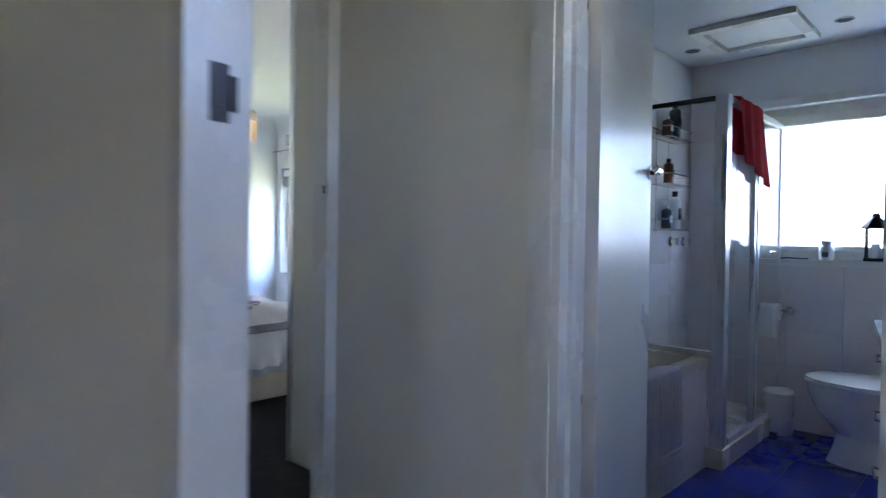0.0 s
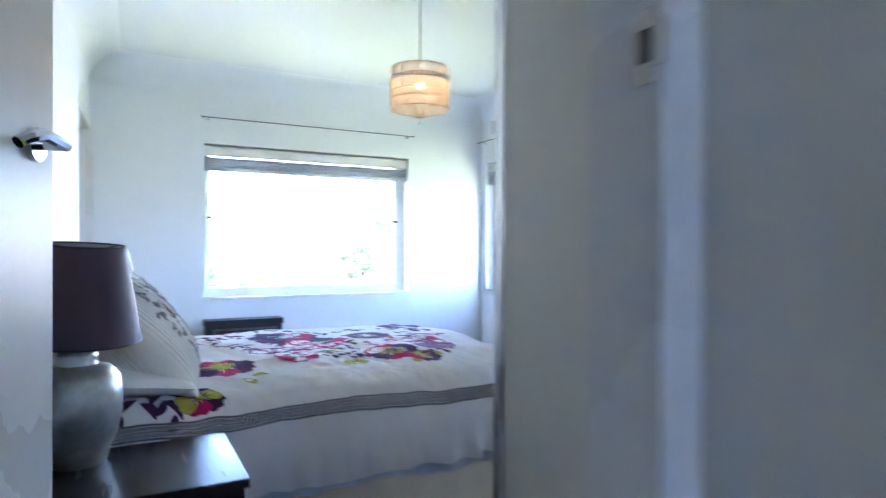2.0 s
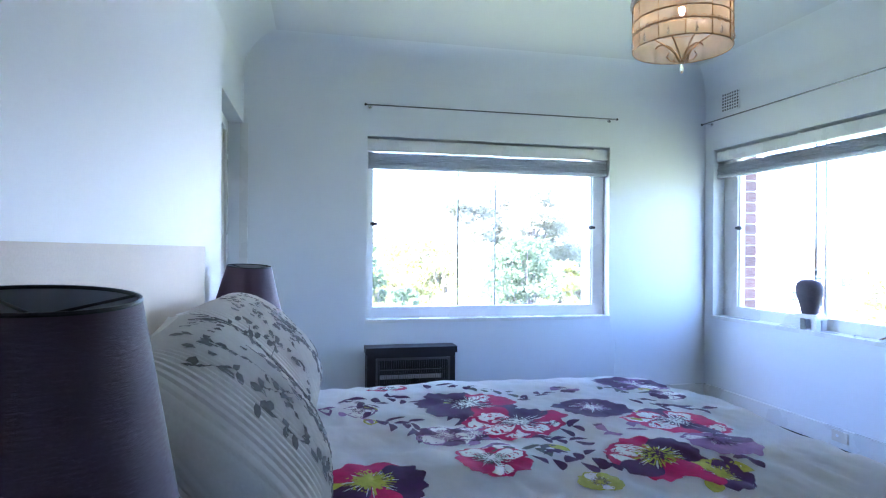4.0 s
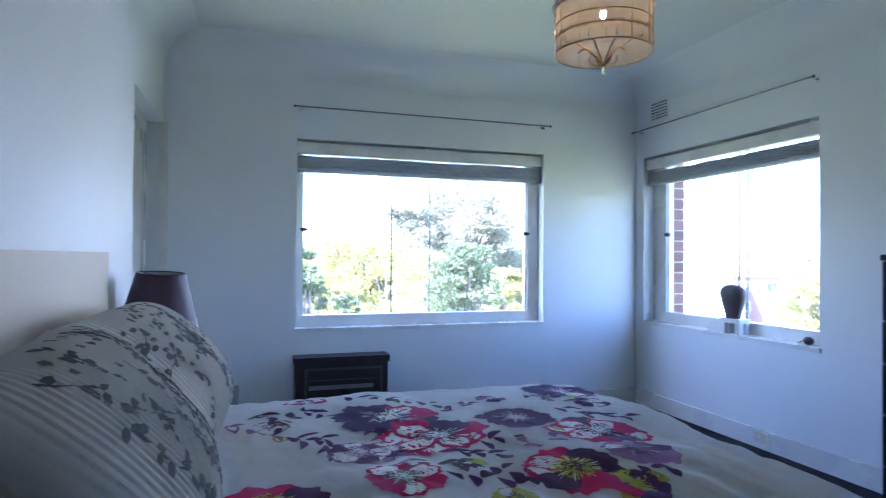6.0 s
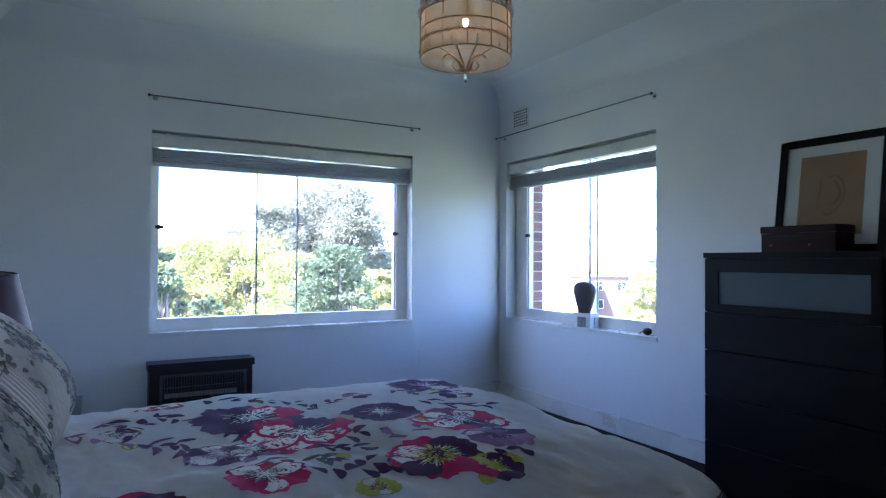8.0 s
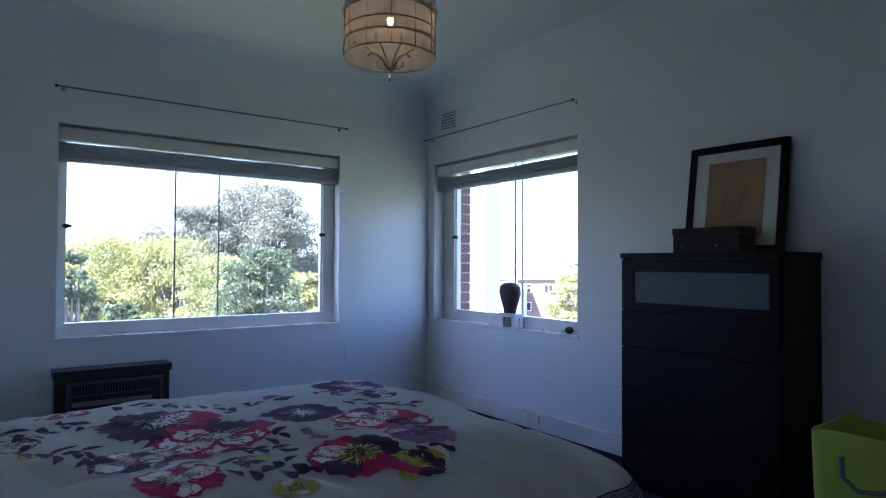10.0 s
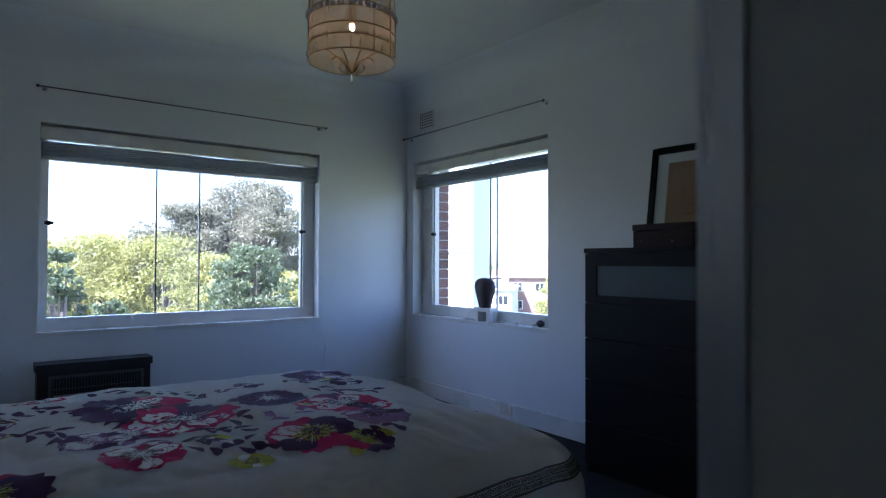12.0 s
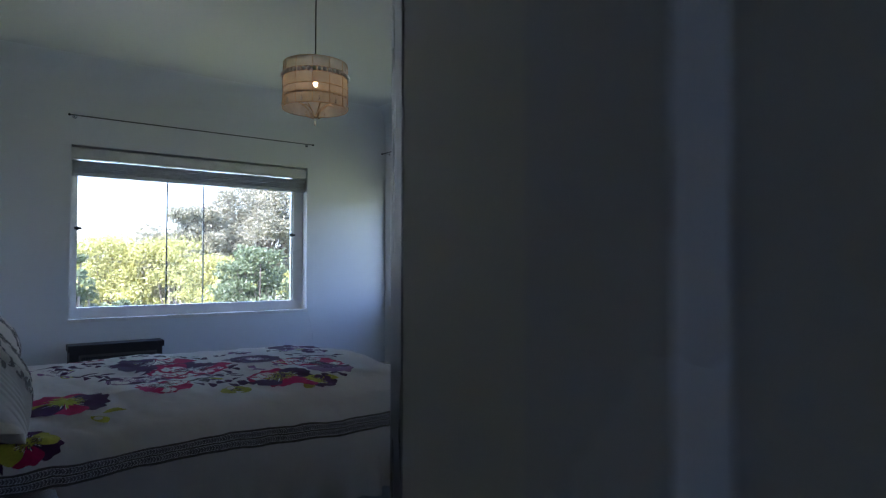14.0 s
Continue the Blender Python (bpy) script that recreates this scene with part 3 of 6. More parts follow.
part("hook", bm, BLACKM, d, "dark wire hook")

# wardrobe end beside the doorway
wr = empty("wardrobe", (4.76, -1.3, 0), "built-in white wardrobe with an aluminium edged sliding door", "wardrobe")
bm = bmesh.new()
box(bm, 4.358, 5.163, -2.608, -2.575, 0.0, H)
part("side_panel", bevel(bm, 0.002), HALLW, wr, "flat white painted end panel")
bm = bmesh.new()
box(bm, 4.34, 5.163, -2.575, -0.02, H - 0.25, H)
part("bulkhead", bm, WALL, wr)
for k, (a, b) in enumerate(((-2.575, -1.28), (-1.33, -0.02))):
    x = 4.36 + 0.03 * k
    dr = part("sliding_door", bbox(x, x + 0.02, a, b, 0.03, H - 0.26, 0.002), WARDP, wr, "white sliding door")
bm = bbox(4.319, 4.357, -2.612, -2.575, 0.0, H - 0.002, 0.004)
part("edge_profile", bm, ALU, wr, "brushed aluminium edge profile")
bm = bbox(4.34, 4.40, -2.575, -0.02, 0.0, 0.028, 0.003)
part("floor_track", bm, ALU, wr)


# ---- bed ----
BX0, BX1, BY1, BY0 = 1.90, 3.27, -1.72, -3.56   # flat part of the cover
BR, BTOP, BDROP = 0.15, 0.580, 0.155


def cloth(u, v, lift=0.0):
    """Where a point of the flat cover comes to lie on the bed."""
    dx = max(u - BX1, 0) - max(BX0 - u, 0)
    dy = max(v - BY1, 0)
    d = math.hypot(dx, dy)
    cu, cv = min(max(u, BX0), BX1), min(v, BY1)
    crown = 0.066 * (1 - min(1, abs(u - 2.53) / 0.92) ** 3) * (1 - 0.6 * max(0, min(1, (v + 2.2) / 0.75)) ** 2)
    wr = 0.018 * noise.noise(Vector((u * 2.1, v * 2.1, 3.0))) + 0.012 * abs(noise.noise(Vector((u * 3.2 + v * 2.0, v * 9 - u * 3, 6.0)))) + 0.005 * abs(noise.noise(Vector((u * 16 - v * 7, v * 22 + u * 5, 2.0)))) + 0.009 * noise.noise(Vector((u * 6, v * 4, 8.0))) + 0.004 * noise.noise(Vector((u * 15, v * 11, 1.0)))
    z = BTOP + max(crown, 0) + wr
    if d < 1e-9:
        return Vector((cu, cv, z + lift))
    nx, ny = dx / d, dy / d
    r = BR
    if d < r * math.pi / 2:
        h, w = (r + lift) * math.sin(d / r), r - (r + lift) * math.cos(d / r)
    else:
        rest = d - r * math.pi / 2
        s = (v if abs(nx) > abs(ny) else u) * 1.0
        fold = math.sin(s * 34 + 3 * noise.noise(Vector((s * 3, 0, 5)))) * noise.noise(Vector((s * 5, 2, 1)))
        h, w = r + lift + rest * 0.10 + fold * 0.50 * rest, r + rest * (1 + 0.25 * noise.noise(Vector((s * 2.7, 9, 0))))
    return Vector((cu + nx * h, cv + ny * h, z - w))


def grid_mesh(us, vs, f):
    bm = bmesh.new()
    rows = [[bm.verts.new(f(u, v)) for u in us] for v in vs]
    for A, B in zip(rows, rows[1:]):
        for i in range(len(us) - 1):
            bm.faces.new((A[i], A[i + 1], B[i + 1], B[i]))
    return bm


bed = empty("bed", (2.62, -2.5, 0), "cream upholstered king bed with a low vinyl headboard", "bed")
part("base", bbox(1.80, 3.375, -3.575, -1.62, 0.05, 0.33, 0.03, 4), BASEF, bed, "cream fabric bed base")
part("mattress", bbox(1.82, 3.36, -3.57, -1.64, 0.33, 0.54, 0.05, 4), PILLOW, bed, "white mattress")
askew(part("headboard", bbox(1.63, 3.61, SY + 0.001, SY + 0.036, 0.10, 1.197, 0.014, 4), HEADB, bed, "cream vinyl padded headboard"))
for x in (1.87, 3.30):
    for y in (-3.45, -1.72):
        bm = bmesh.new()
        rod(bm, (x, y, 0), (x, y, 0.06), 0.022, 0.03, 12)
        part("leg", bm, BLACKW, bed, "short dark leg")

L = BR * math.pi / 2 + BDROP
us = np.linspace(BX0 - L, BX1 + L, 200)
vs = np.linspace(BY0, BY1 + L, 210)
duvet = empty("duvet", (2.62, -2.4, 0.6), "white cotton duvet printed with large plum and crimson flowers", "duvet")
bm = grid_mesh(us, vs, cloth)
bmesh.ops.solidify(bm, geom=bm.faces, thickness=-0.02)
bmesh.ops.recalc_face_normals(bm, faces=bm.faces)
part("cover", bm, DUVET, duvet, "", 70)


# sheet hanging out under the cover
bm = bmesh.new()
rows = []
path = [(3.392, v) for v in np.linspace(-3.5, -1.73, 110)] + [(3.392 - 0.10 * (1 - math.cos(a)), -1.73 + 0.10 * math.sin(a)) for a in np.linspace(0, math.pi / 2, 12)[1:]] + [(u, -1.63) for u in np.linspace(3.29, 1.95, 60)[1:]]
for k in range(6):
    z = 0.34 - 0.11 * k / 5
    row = []
    for i, (x, y) in enumerate(path):
        s_ = x - y
        w = 0.012 * (k / 5) * math.sin(s_ * 42 + 4 * noise.noise(Vector((s_ * 4, 1, 0))))
        dz = 0.022 * noise.noise(Vector((s_ * 3.1, 4, 0))) * (k / 5) ** 2
        row.append(bm.verts.new((x + (w if x > 3.28 else 0), y + (w if x <= 3.28 else 0), z + dz)))
    rows.append(row)
for A, B in zip(rows, rows[1:]):
    for i in range(len(path) - 1):
        bm.faces.new((A[i], A[i + 1], B[i + 1], B[i]))
bmesh.ops.solidify(bm, geom=bm.faces, thickness=0.004)
single("bed_sheet", bm, SHEET, "pale blue sheet hanging loose below the duvet", "sheet", smooth=70)


def border(d0, d1, material, name, lift=0.004):
    """A band that runs round the sides of the cover."""
    path = [(BX1, v, 1, 0) for v in np.linspace(BY0 + 0.05, BY1, 60)]
    path += [(BX1, BY1, math.cos(a), math.sin(a)) for a in np.linspace(0, math.pi / 2, 20)[1:]]
    path += [(u, BY1, 0, 1) for u in np.linspace(BX1, BX0, 40)[1:]]
    bm = bmesh.new()
    rows = []
    for k in range(5):
        d = d0 + (d1 - d0) * k / 4
        rows.append([bm.verts.new(cloth(x + nx * d, y + ny * d, lift)) for x, y, nx, ny in path])
    for A, B in zip(rows, rows[1:]):
        for i in range(len(path) - 1):
            bm.faces.new((A[i], A[i + 1], B[i + 1], B[i]))
    part(name, bm, material, duvet, "grey woven braid border", 70)


for d0_, d1_, m_ in ((0.118, 0.124, GREYP), (0.125, 0.1375, BRAID), (0.1385, 0.143, GREYP), (0.144, 0.1565, BRAID), (0.1575, 0.164, GREYP)):
    border(d0_, d1_, m_, "border_band")
# woven chevrons on the two braids
bm = bmesh.new()
for d0_ in (0.125, 0.144):
    v_ = BY0 + 0.08
    while v_ < BY1:
        for q0, q1, sl in ((0.0008, 0.0058, 1), (0.0067, 0.0117, -1)):
            a0, a1 = v_ + (0 if sl > 0 else 0.005), v_ + (0.005 if sl > 0 else 0)
            quad = [(BX1 + d0_ + q0, a0), (BX1 + d0_ + q0, a0 + 0.0015), (BX1 + d0_ + q1, a1 + 0.0015), (BX1 + d0_ + q1, a1)]
            bm.faces.new([bm.verts.new(cloth(u_, w_, 0.0048)) for u_, w_ in quad])
        v_ += 0.0085
tagged(part("braid_stitches", bm, DUVET, duvet, "pale chevron stitches on the braid"), kind="stuff")


def blob(bm, cu, cv, radius, mi, r0=0.0, n=26, rings=4, lift=0.0035):
    """A flat printed patch whose outline is radius(angle)."""
    rows = []
    for k in range(rings + 1):
        f = k / rings
        row = []
        for i in range(n):
            a = 2 * math.pi * i / n
            rr = radius(a)
            q = r0 + (rr - r0) * f
            row.append(bm.verts.new(cloth(cu + q * math.cos(a), cv + q * math.sin(a), lift)))
        rows.append(row)
    for A, B in zip(rows, rows[1:]):
        for i in range(n):
            j = (i + 1) % n
            if r0 == 0 and A is rows[0]:
                bm.faces.new((A[i], B[i], B[j])).material_index = mi
            else:
                bm.faces.new((A[i], B[i], B[j], A[j])).material_index = mi


PR = [PLUM, PINK, LILAC, LIME, GREYP, DUVET]


def petal(bm, cu, cv, a, r0, r1, w, mi, lift, rnd, inset=0.0):
    """One printed petal from r0 to r1 out of the flower's heart, with a lobed outer edge."""
    ca, sa = math.cos(a), math.sin(a)
    n, cols = 9, 12
    p1, p2, k = rnd.uniform(0, 6), rnd.uniform(0, 6), rnd.choice((1.4, 2.0, 2.6))
    rows = []
    for i in range(n + 1):
        t = i / n
        wd = max(0.001, (w - inset) * (0.34 + 0.66 * math.sin(min(1, t * 1.08) * math.pi * 0.56)))
        row = []
        for j in range(cols + 1):
            q = 2 * j / cols - 1
            edge = 1 - 0.24 * abs(q) ** 3.2 + 0.045 * math.sin(q * k * 3 + p1) + 0.022 * math.sin(q * 9 + p2)
            r = r0 + (r1 - inset - r0) * t * edge
            sw = q * wd * (1 + 0.05 * math.sin(7 * t + p2))
            row.append(bm.verts.new(cloth(cu + r * ca - sw * sa, cv + r * sa + sw * ca, lift)))
        rows.append(row)
    for A, B in zip(rows, rows[1:]):
        for j in range(cols):
            bm.faces.new((A[j], A[j + 1], B[j + 1], B[j])).material_index = mi


def stroke(bm, cu, cv, a, r0, r1, w, mi, lift):
    """A thin printed dash along a ray of the flower."""
    ca, sa = math.cos(a), math.sin(a)
    pts = [(r0, -w * 0.4), (r0, w * 0.4), (0.6 * r1 + 0.4 * r0, w), (r1, 0.0), (0.6 * r1 + 0.4 * r0, -w)]
    bm.faces.new([bm.verts.new(cloth(cu + r * ca - q * sa, cv + r * sa + q * ca, lift)) for r, q in pts]).material_index = mi


def flower(cu, cv, r, petals, seed, heart=0, core=5):
    """petals: one letter each round the heart; P plum, R crimson, L lilac, G lime, small letters for outlined white ones, W none."""
    rnd = random.Random(seed)
    bm = bmesh.new()
    n = len(petals)
    for i, c in enumerate(petals):
        if c == "W":
            continue
        mi = "PRLG".index(c.upper())
        a = radians(60) + 2 * math.pi * i / n + rnd.uniform(-0.12, 0.12)
        rr = r * rnd.uniform(0.88, 1.12)
        w = r * 3.15 / n * rnd.uniform(0.92, 1.12)
        lift = 0.0010 + 0.00022 * ((i * 4) % n)
        petal(bm, cu, cv, a, r * 0.15, rr, w, mi, lift, rnd)
        if c.islower():
            petal(bm, cu, cv, a, r * 0.16, rr, w, 5, lift + 0.0001, rnd, r * rnd.uniform(0.08, 0.12))
        for q in range(3):
            stroke(bm, cu, cv, a + rnd.uniform(-0.9, 0.9) / n * 2.4, r * 0.24, rr * rnd.uniform(0.42, 0.62), r * 0.012, mi if c.islower() else 5, 0.0034)
    blob(bm, cu, cv, lambda t: r * (0.27 + 0.05 * math.sin(7 * t + seed) + 0.05 * math.sin(13 * t)), core, n=40, rings=2, lift=0.0037)
    for i in range(30):
        stroke(bm, cu, cv, 2 * math.pi * i / 30 + rnd.uniform(-0.08, 0.08), r * rnd.uniform(0.10, 0.24), r * rnd.uniform(0.34, 0.52), r * 0.016, heart, 0.0041)
    for i in range(64):
        a = rnd.uniform(0, 6.28)
        q = r * 0.46 * math.sqrt(rnd.random())
        k = r * rnd.uniform(0.018, 0.034)
        blob(bm, cu + q * math.cos(a), cv + q * math.sin(a), lambda t: k, heart, n=6, rings=1, lift=0.0044)
    part("printed_flower", bm, PR, duvet)


def leaf(bm, cu, cv, a, ln, w, mi):
    ca, sa = math.cos(a), math.sin(a)
    rows = []
    for i in range(7):
        t = i / 6
        wd = w * math.sin(math.pi * t) ** 0.8 + 0.0008
        c = 0.15 * ln * math.sin(math.pi * t)
        rows.append([bm.verts.new(cloth(cu + t * ln * ca - (s * wd + c) * sa, cv + t * ln * sa + (s * wd + c) * ca, 0.0012)) for s in (-1, 1)])
    for A, B in zip(rows, rows[1:]):
        bm.faces.new((A[0], A[1], B[1], B[0])).material_index = mi


for k, (u, v, r, pt, h, co) in enumerate((
        (2.345, -2.643, 0.172, "PRrPPPPPR", 0, 5), (2.580, -2.545, 0.160, "rRPPrrrrr", 0, 5), (2.480, -2.240, 0.130, "PPPPPPPPP", 2, 5),
        (2.683, -2.050, 0.152, "rRrPrrrRP", 0, 5), (2.965, -2.295, 0.140, "PPPRrrPRR", 3, 0), (2.905, -2.735, 0.098, "RrRrRRr", 4, 5),
        (2.055, -1.838, 0.150, "PPLPPPPl", 2, 5), (2.02, -2.885, 0.080, "RrRrRr", 0, 5), (2.985, -3.055, 0.130, "PPRRGPR", 3, 3),
        (2.915, -2.060, 0.102, "LPLlLL", 0, 2), (3.085, -2.195, 0.078, "PPGGRP", 3, 3), (2.665, -2.80, 0.088, "lPlPlP", 2, 5),
        (2.655, -2.705, 0.078, "lLlPlP", 2, 5), (2.16, -2.20, 0.060, "LWPLWP", 0, 5), (3.075, -2.515, 0.052, "GGgGGg", 0, 3),
        (2.33, -1.86, 0.070, "PlPLPl", 2, 5), (3.30, -3.17, 0.080, "PGPPGR", 0, 3), (3.16, -3.24, 0.070, "PRPGP", 0, 0), (2.40, -3.03, 0.055, "lPlWl", 0, 5))):
    flower(u, v, r, pt, k + 3, h, co)
rnd = random.Random(5)
bm = bmesh.new()
for (u, v, a, cnt, mi) in ((2.30, -3.036, 0.4, 7, 0), (2.43, -3.078, 1.2, 5, 2), (2.62, -2.87, 0.6, 8, 0), (2.91, -2.47, 1.0, 7, 0), (2.44, -1.97, 0.9, 6, 0), (2.72, -2.26, 2.0, 5, 2),
                           (2.15, -2.5, 1.1, 7, 4), (2.75, -2.70, 0.2, 6, 2), (3.0, -2.12, 0.8, 5, 0), (2.25, -2.35, 2.2, 5, 0), (2.48, -2.72, 0.3, 7, 0), (2.55, -2.88, 0.9, 7, 0), (2.78, -2.50, 0.9, 8, 0), (2.68, -2.42, 1.2, 6, 0), (2.28, -2.83, 0.8, 6, 0), (2.24, -2.95, 2.4, 6, 0), (2.83, -2.62, 1.1, 6, 4), (2.20, -1.88, 0.9, 6, 2), (2.52, -1.90, 1.0, 6, 0), (2.95, -2.52, 1.0, 7, 0), (2.2, -1.98, 0.5, 6, 4), (3.28, -3.28, 0.3, 7, 0), (3.05, -3.28, 2.0, 6, 0), (3.33, -3.32, 1.6, 6, 0), (2.05, -2.65, 1.0, 5, 0)):
    for q in range(cnt):
        t = q / cnt
        b = a + rnd.uniform(-0.3, 0.3) + (0.8 if q % 2 else -0.8)
        leaf(bm, u + 0.22 * (t - 0.5) * math.cos(a) + rnd.uniform(-.02, .02), v + 0.22 * (t - 0.5) * math.sin(a) + rnd.uniform(-.02, .02), b, rnd.uniform(0.045, 0.085), rnd.uniform(0.009, 0.016), mi)
for u, v, a in ((3.09, -2.20, 0.3), (3.06, -2.16, 1.2), (3.11, -2.25, -0.4), (2.55, -2.12, 0.8), (2.36, -3.02, 0.7), (2.48, -3.02, 0.2), (2.82, -2.55, 0.9), (2.36, -2.72, 2.5), (3.17, -3.0, 0.6), (3.13, -2.96, 1.6), (2.62, -2.19, 0.3), (2.2, -1.9, 0.1)):
    leaf(bm, u, v, a, 0.07, 0.022, 3)
tagged(part("printed_leaves", bm, PR, duvet), kind="stuff")


def pillow(center, rot, w, h, t, ribbed, seed, label, material=PILLOW):
    """A soft cushion with flanged corners; ribs and sprigs where it is printed."""
    e = empty("pillow", center, label, "pillow", "pillows on the bed")
    e.matrix_basis = Matrix.Translation(center) @ pose(0, 0, 0, *rot)
    rnd = random.Random(seed)

    def top(x, y, sgn, lift=0.0):
        fx, fy = min(1, abs(x) / (w / 2)), min(1, abs(y) / (h / 2))
        body = max(0.0, (1 - fx ** 2.6)) ** 0.55 * max(0.0, (1 - fy ** 2.6)) ** 0.55
        pinch = 1 - 0.06 * (1 - fy ** 2) * fx ** 3
        pz = t / 2 * body + 0.006 * noise.noise(Vector((x * 7, y * 7, seed))) * body + 0.012 * noise.noise(Vector((x * 3, y * 3, seed + 4))) * body
        if ribbed:
            pz += 0.0060 * (((x + 0.02 * y) * 78.0 + 0.3 * math.sin(9 * y)) % 1.0) * min(1, body * 3)
        return Vector((x * pinch, y * (1 - 0.05 * (1 - fx ** 2) * fy ** 3), sgn * (pz + lift)))
    bm = bmesh.new()
    nx, ny = (540 if ribbed else 48), 44
    for sgn in (1, -1):
        rows = [[bm.verts.new(top(w * (i / nx - 0.5), h * (j / ny - 0.5), sgn)) for i in range(nx + 1)] for j in range(ny + 1)]
        for A, B in zip(rows, rows[1:]):
            for i in range(nx):
                f = (A[i], A[i + 1], B[i + 1], B[i])
                bm.faces.new(f if sgn > 0 else f[::-1])
    bmesh.ops.remove_doubles(bm, verts=bm.verts, dist=0.0004)
    part_local("pillow_cover", bm, material, e)
    if ribbed:
        bm = bmesh.new()
        for k in range(36):
            sg = 1 if k % 2 else -1
            x, y, a = rnd.uniform(-0.45, 0.45) * w, rnd.uniform(-0.45, 0.36) * h, rnd.uniform(0.9, 2.2)
            for s in range(26):
                x2, y2 = x + 0.011 * math.cos(a), y + 0.011 * math.sin(a)
                a += rnd.uniform(-0.28, 0.28)
                if abs(x2) > 0.46 * w or abs(y2) > 0.44 * h:
                    break
                px, py = -0.0016 * math.sin(a), 0.0016 * math.cos(a)
                bm.faces.new([bm.verts.new(top(p, q, sg, 0.0034)) for p, q in ((x - px, y - py), (x2 - px, y2 - py), (x2 + px, y2 + py), (x + px, y + py))])
                if rnd.random() < 0.42:
                    b = a + rnd.choice((-1, 1)) * rnd.uniform(0.5, 1.2)
                    ln, wd = rnd.uniform(0.02, 0.036), rnd.uniform(0.006, 0.011)
                    pts = [(x2 + ln * tt * math.cos(b) - ss * wd * math.sin(b), y2 + ln * tt * math.sin(b) + ss * wd * math.cos(b)) for tt, ss in ((0, 0), (0.3, -1), (0.7, -0.9), (1, 0), (0.7, 0.9), (0.3, 1))]
                    if all(abs(p) < 0.47 * w and abs(q) < 0.46 * h for p, q in pts):
                        bm.faces.new([bm.verts.new(top(p, q, sg, 0.0034)) for p, q in pts])
                x, y = x2, y2
        for k in range(14):
            sg = 1 if k % 2 else -1
            cx, cy = rnd.uniform(-0.4, 0.4) * w, rnd.uniform(-0.42, 0.42) * h
            for s in range(18):
                x, y, b = cx + rnd.gauss(0, 0.055), cy + rnd.gauss(0, 0.035), rnd.uniform(0, 6.28)
                ln, wd = rnd.uniform(0.018, 0.03), rnd.uniform(0.006, 0.011)
                pts = [(x + ln * tt * math.cos(b) - ss * wd * math.sin(b), y + ln * tt * math.sin(b) + ss * wd * math.cos(b)) for tt, ss in ((0, 0), (0.3, -1), (0.7, -0.9), (1, 0), (0.7, 0.9), (0.3, 1))]
                if all(abs(p) < 0.46 * w and abs(q) < 0.45 * h for p, q in pts):
                    bm.faces.new([bm.verts.new(top(p, q, sg, 0.0034)) for p, q in pts])
        tagged(part_local("sprig_print", bm, SPRIG, e, "dark grey leafy sprig print"), kind="stuff")
    return e


pillow((3.00, -3.40, 0.665), (-6, 0, 2), 0.72, 0.42, 0.13, False, 11, "plain cream cotton pillow lying on the bed")
pillow((2.20, -3.40, 0.675), (-6, 0, -2), 0.72, 0.42, 0.13, False, 12, "plain cream cotton pillow lying on the bed")
pillow((2.95, -3.375, 0.800), (-47, 0, 3), 0.74, 0.54, 0.30, True, 13, "ribbed cream pillow with dark grey leaf sprigs")
pillow((2.15, -3.365, 0.805), (-45, 0, -3), 0.74, 0.54, 0.29, True, 14, "ribbed cream pillow with dark grey leaf sprigs")


# ---- bedside ----
def bedside_table(x0, x1, y0, y1, z, label):
    e = empty("bedside_table", ((x0 + x1) / 2, (y0 + y1) / 2, 0), label, "bedside table", "bedside tables")
    part("top", bbox(x0, x1, y0, y1, z - 0.025, z, 0.004), ESPRESSO, e, "dark glossy wooden top")
    part("drawer", bbox(x0 + 0.035, x1 - 0.035, y1 - 0.035, y1 - 0.015, z - 0.155, z - 0.035, 0.003), ESPRESSO, e)
    part("apron", bbox(x0 + 0.02, x1 - 0.02, y0 + 0.01, y1 - 0.036, z - 0.16, z - 0.025, 0.003), ESPRESSO, e)
    part("shelf", bbox(x0 + 0.02, x1 - 0.02, y0 + 0.02, y1 - 0.02, 0.14, 0.16, 0.003), ESPRESSO, e)
    for x in (x0 + 0.01, x1 - 0.05):
        for y in (y0 + 0.01, y1 - 0.05):
            part("leg", bbox(x, x + 0.04, y, y + 0.04, 0, z - 0.0255, 0.003), ESPRESSO, e)
    bm = bmesh.new()
    ball(bm, ((x0 + x1) / 2, y1 - 0.004, z - 0.095), 0.012)
    part("knob", bm, CHROME, e)


bedside_table(3.53, 3.96, -3.665, -3.12, 0.535, "dark espresso wooden bedside table beside the bed")
bedside_table(0.98, 1.42, SY + 0.03, -3.13, 0.51, "dark espresso wooden bedside table by the far side of the bed")


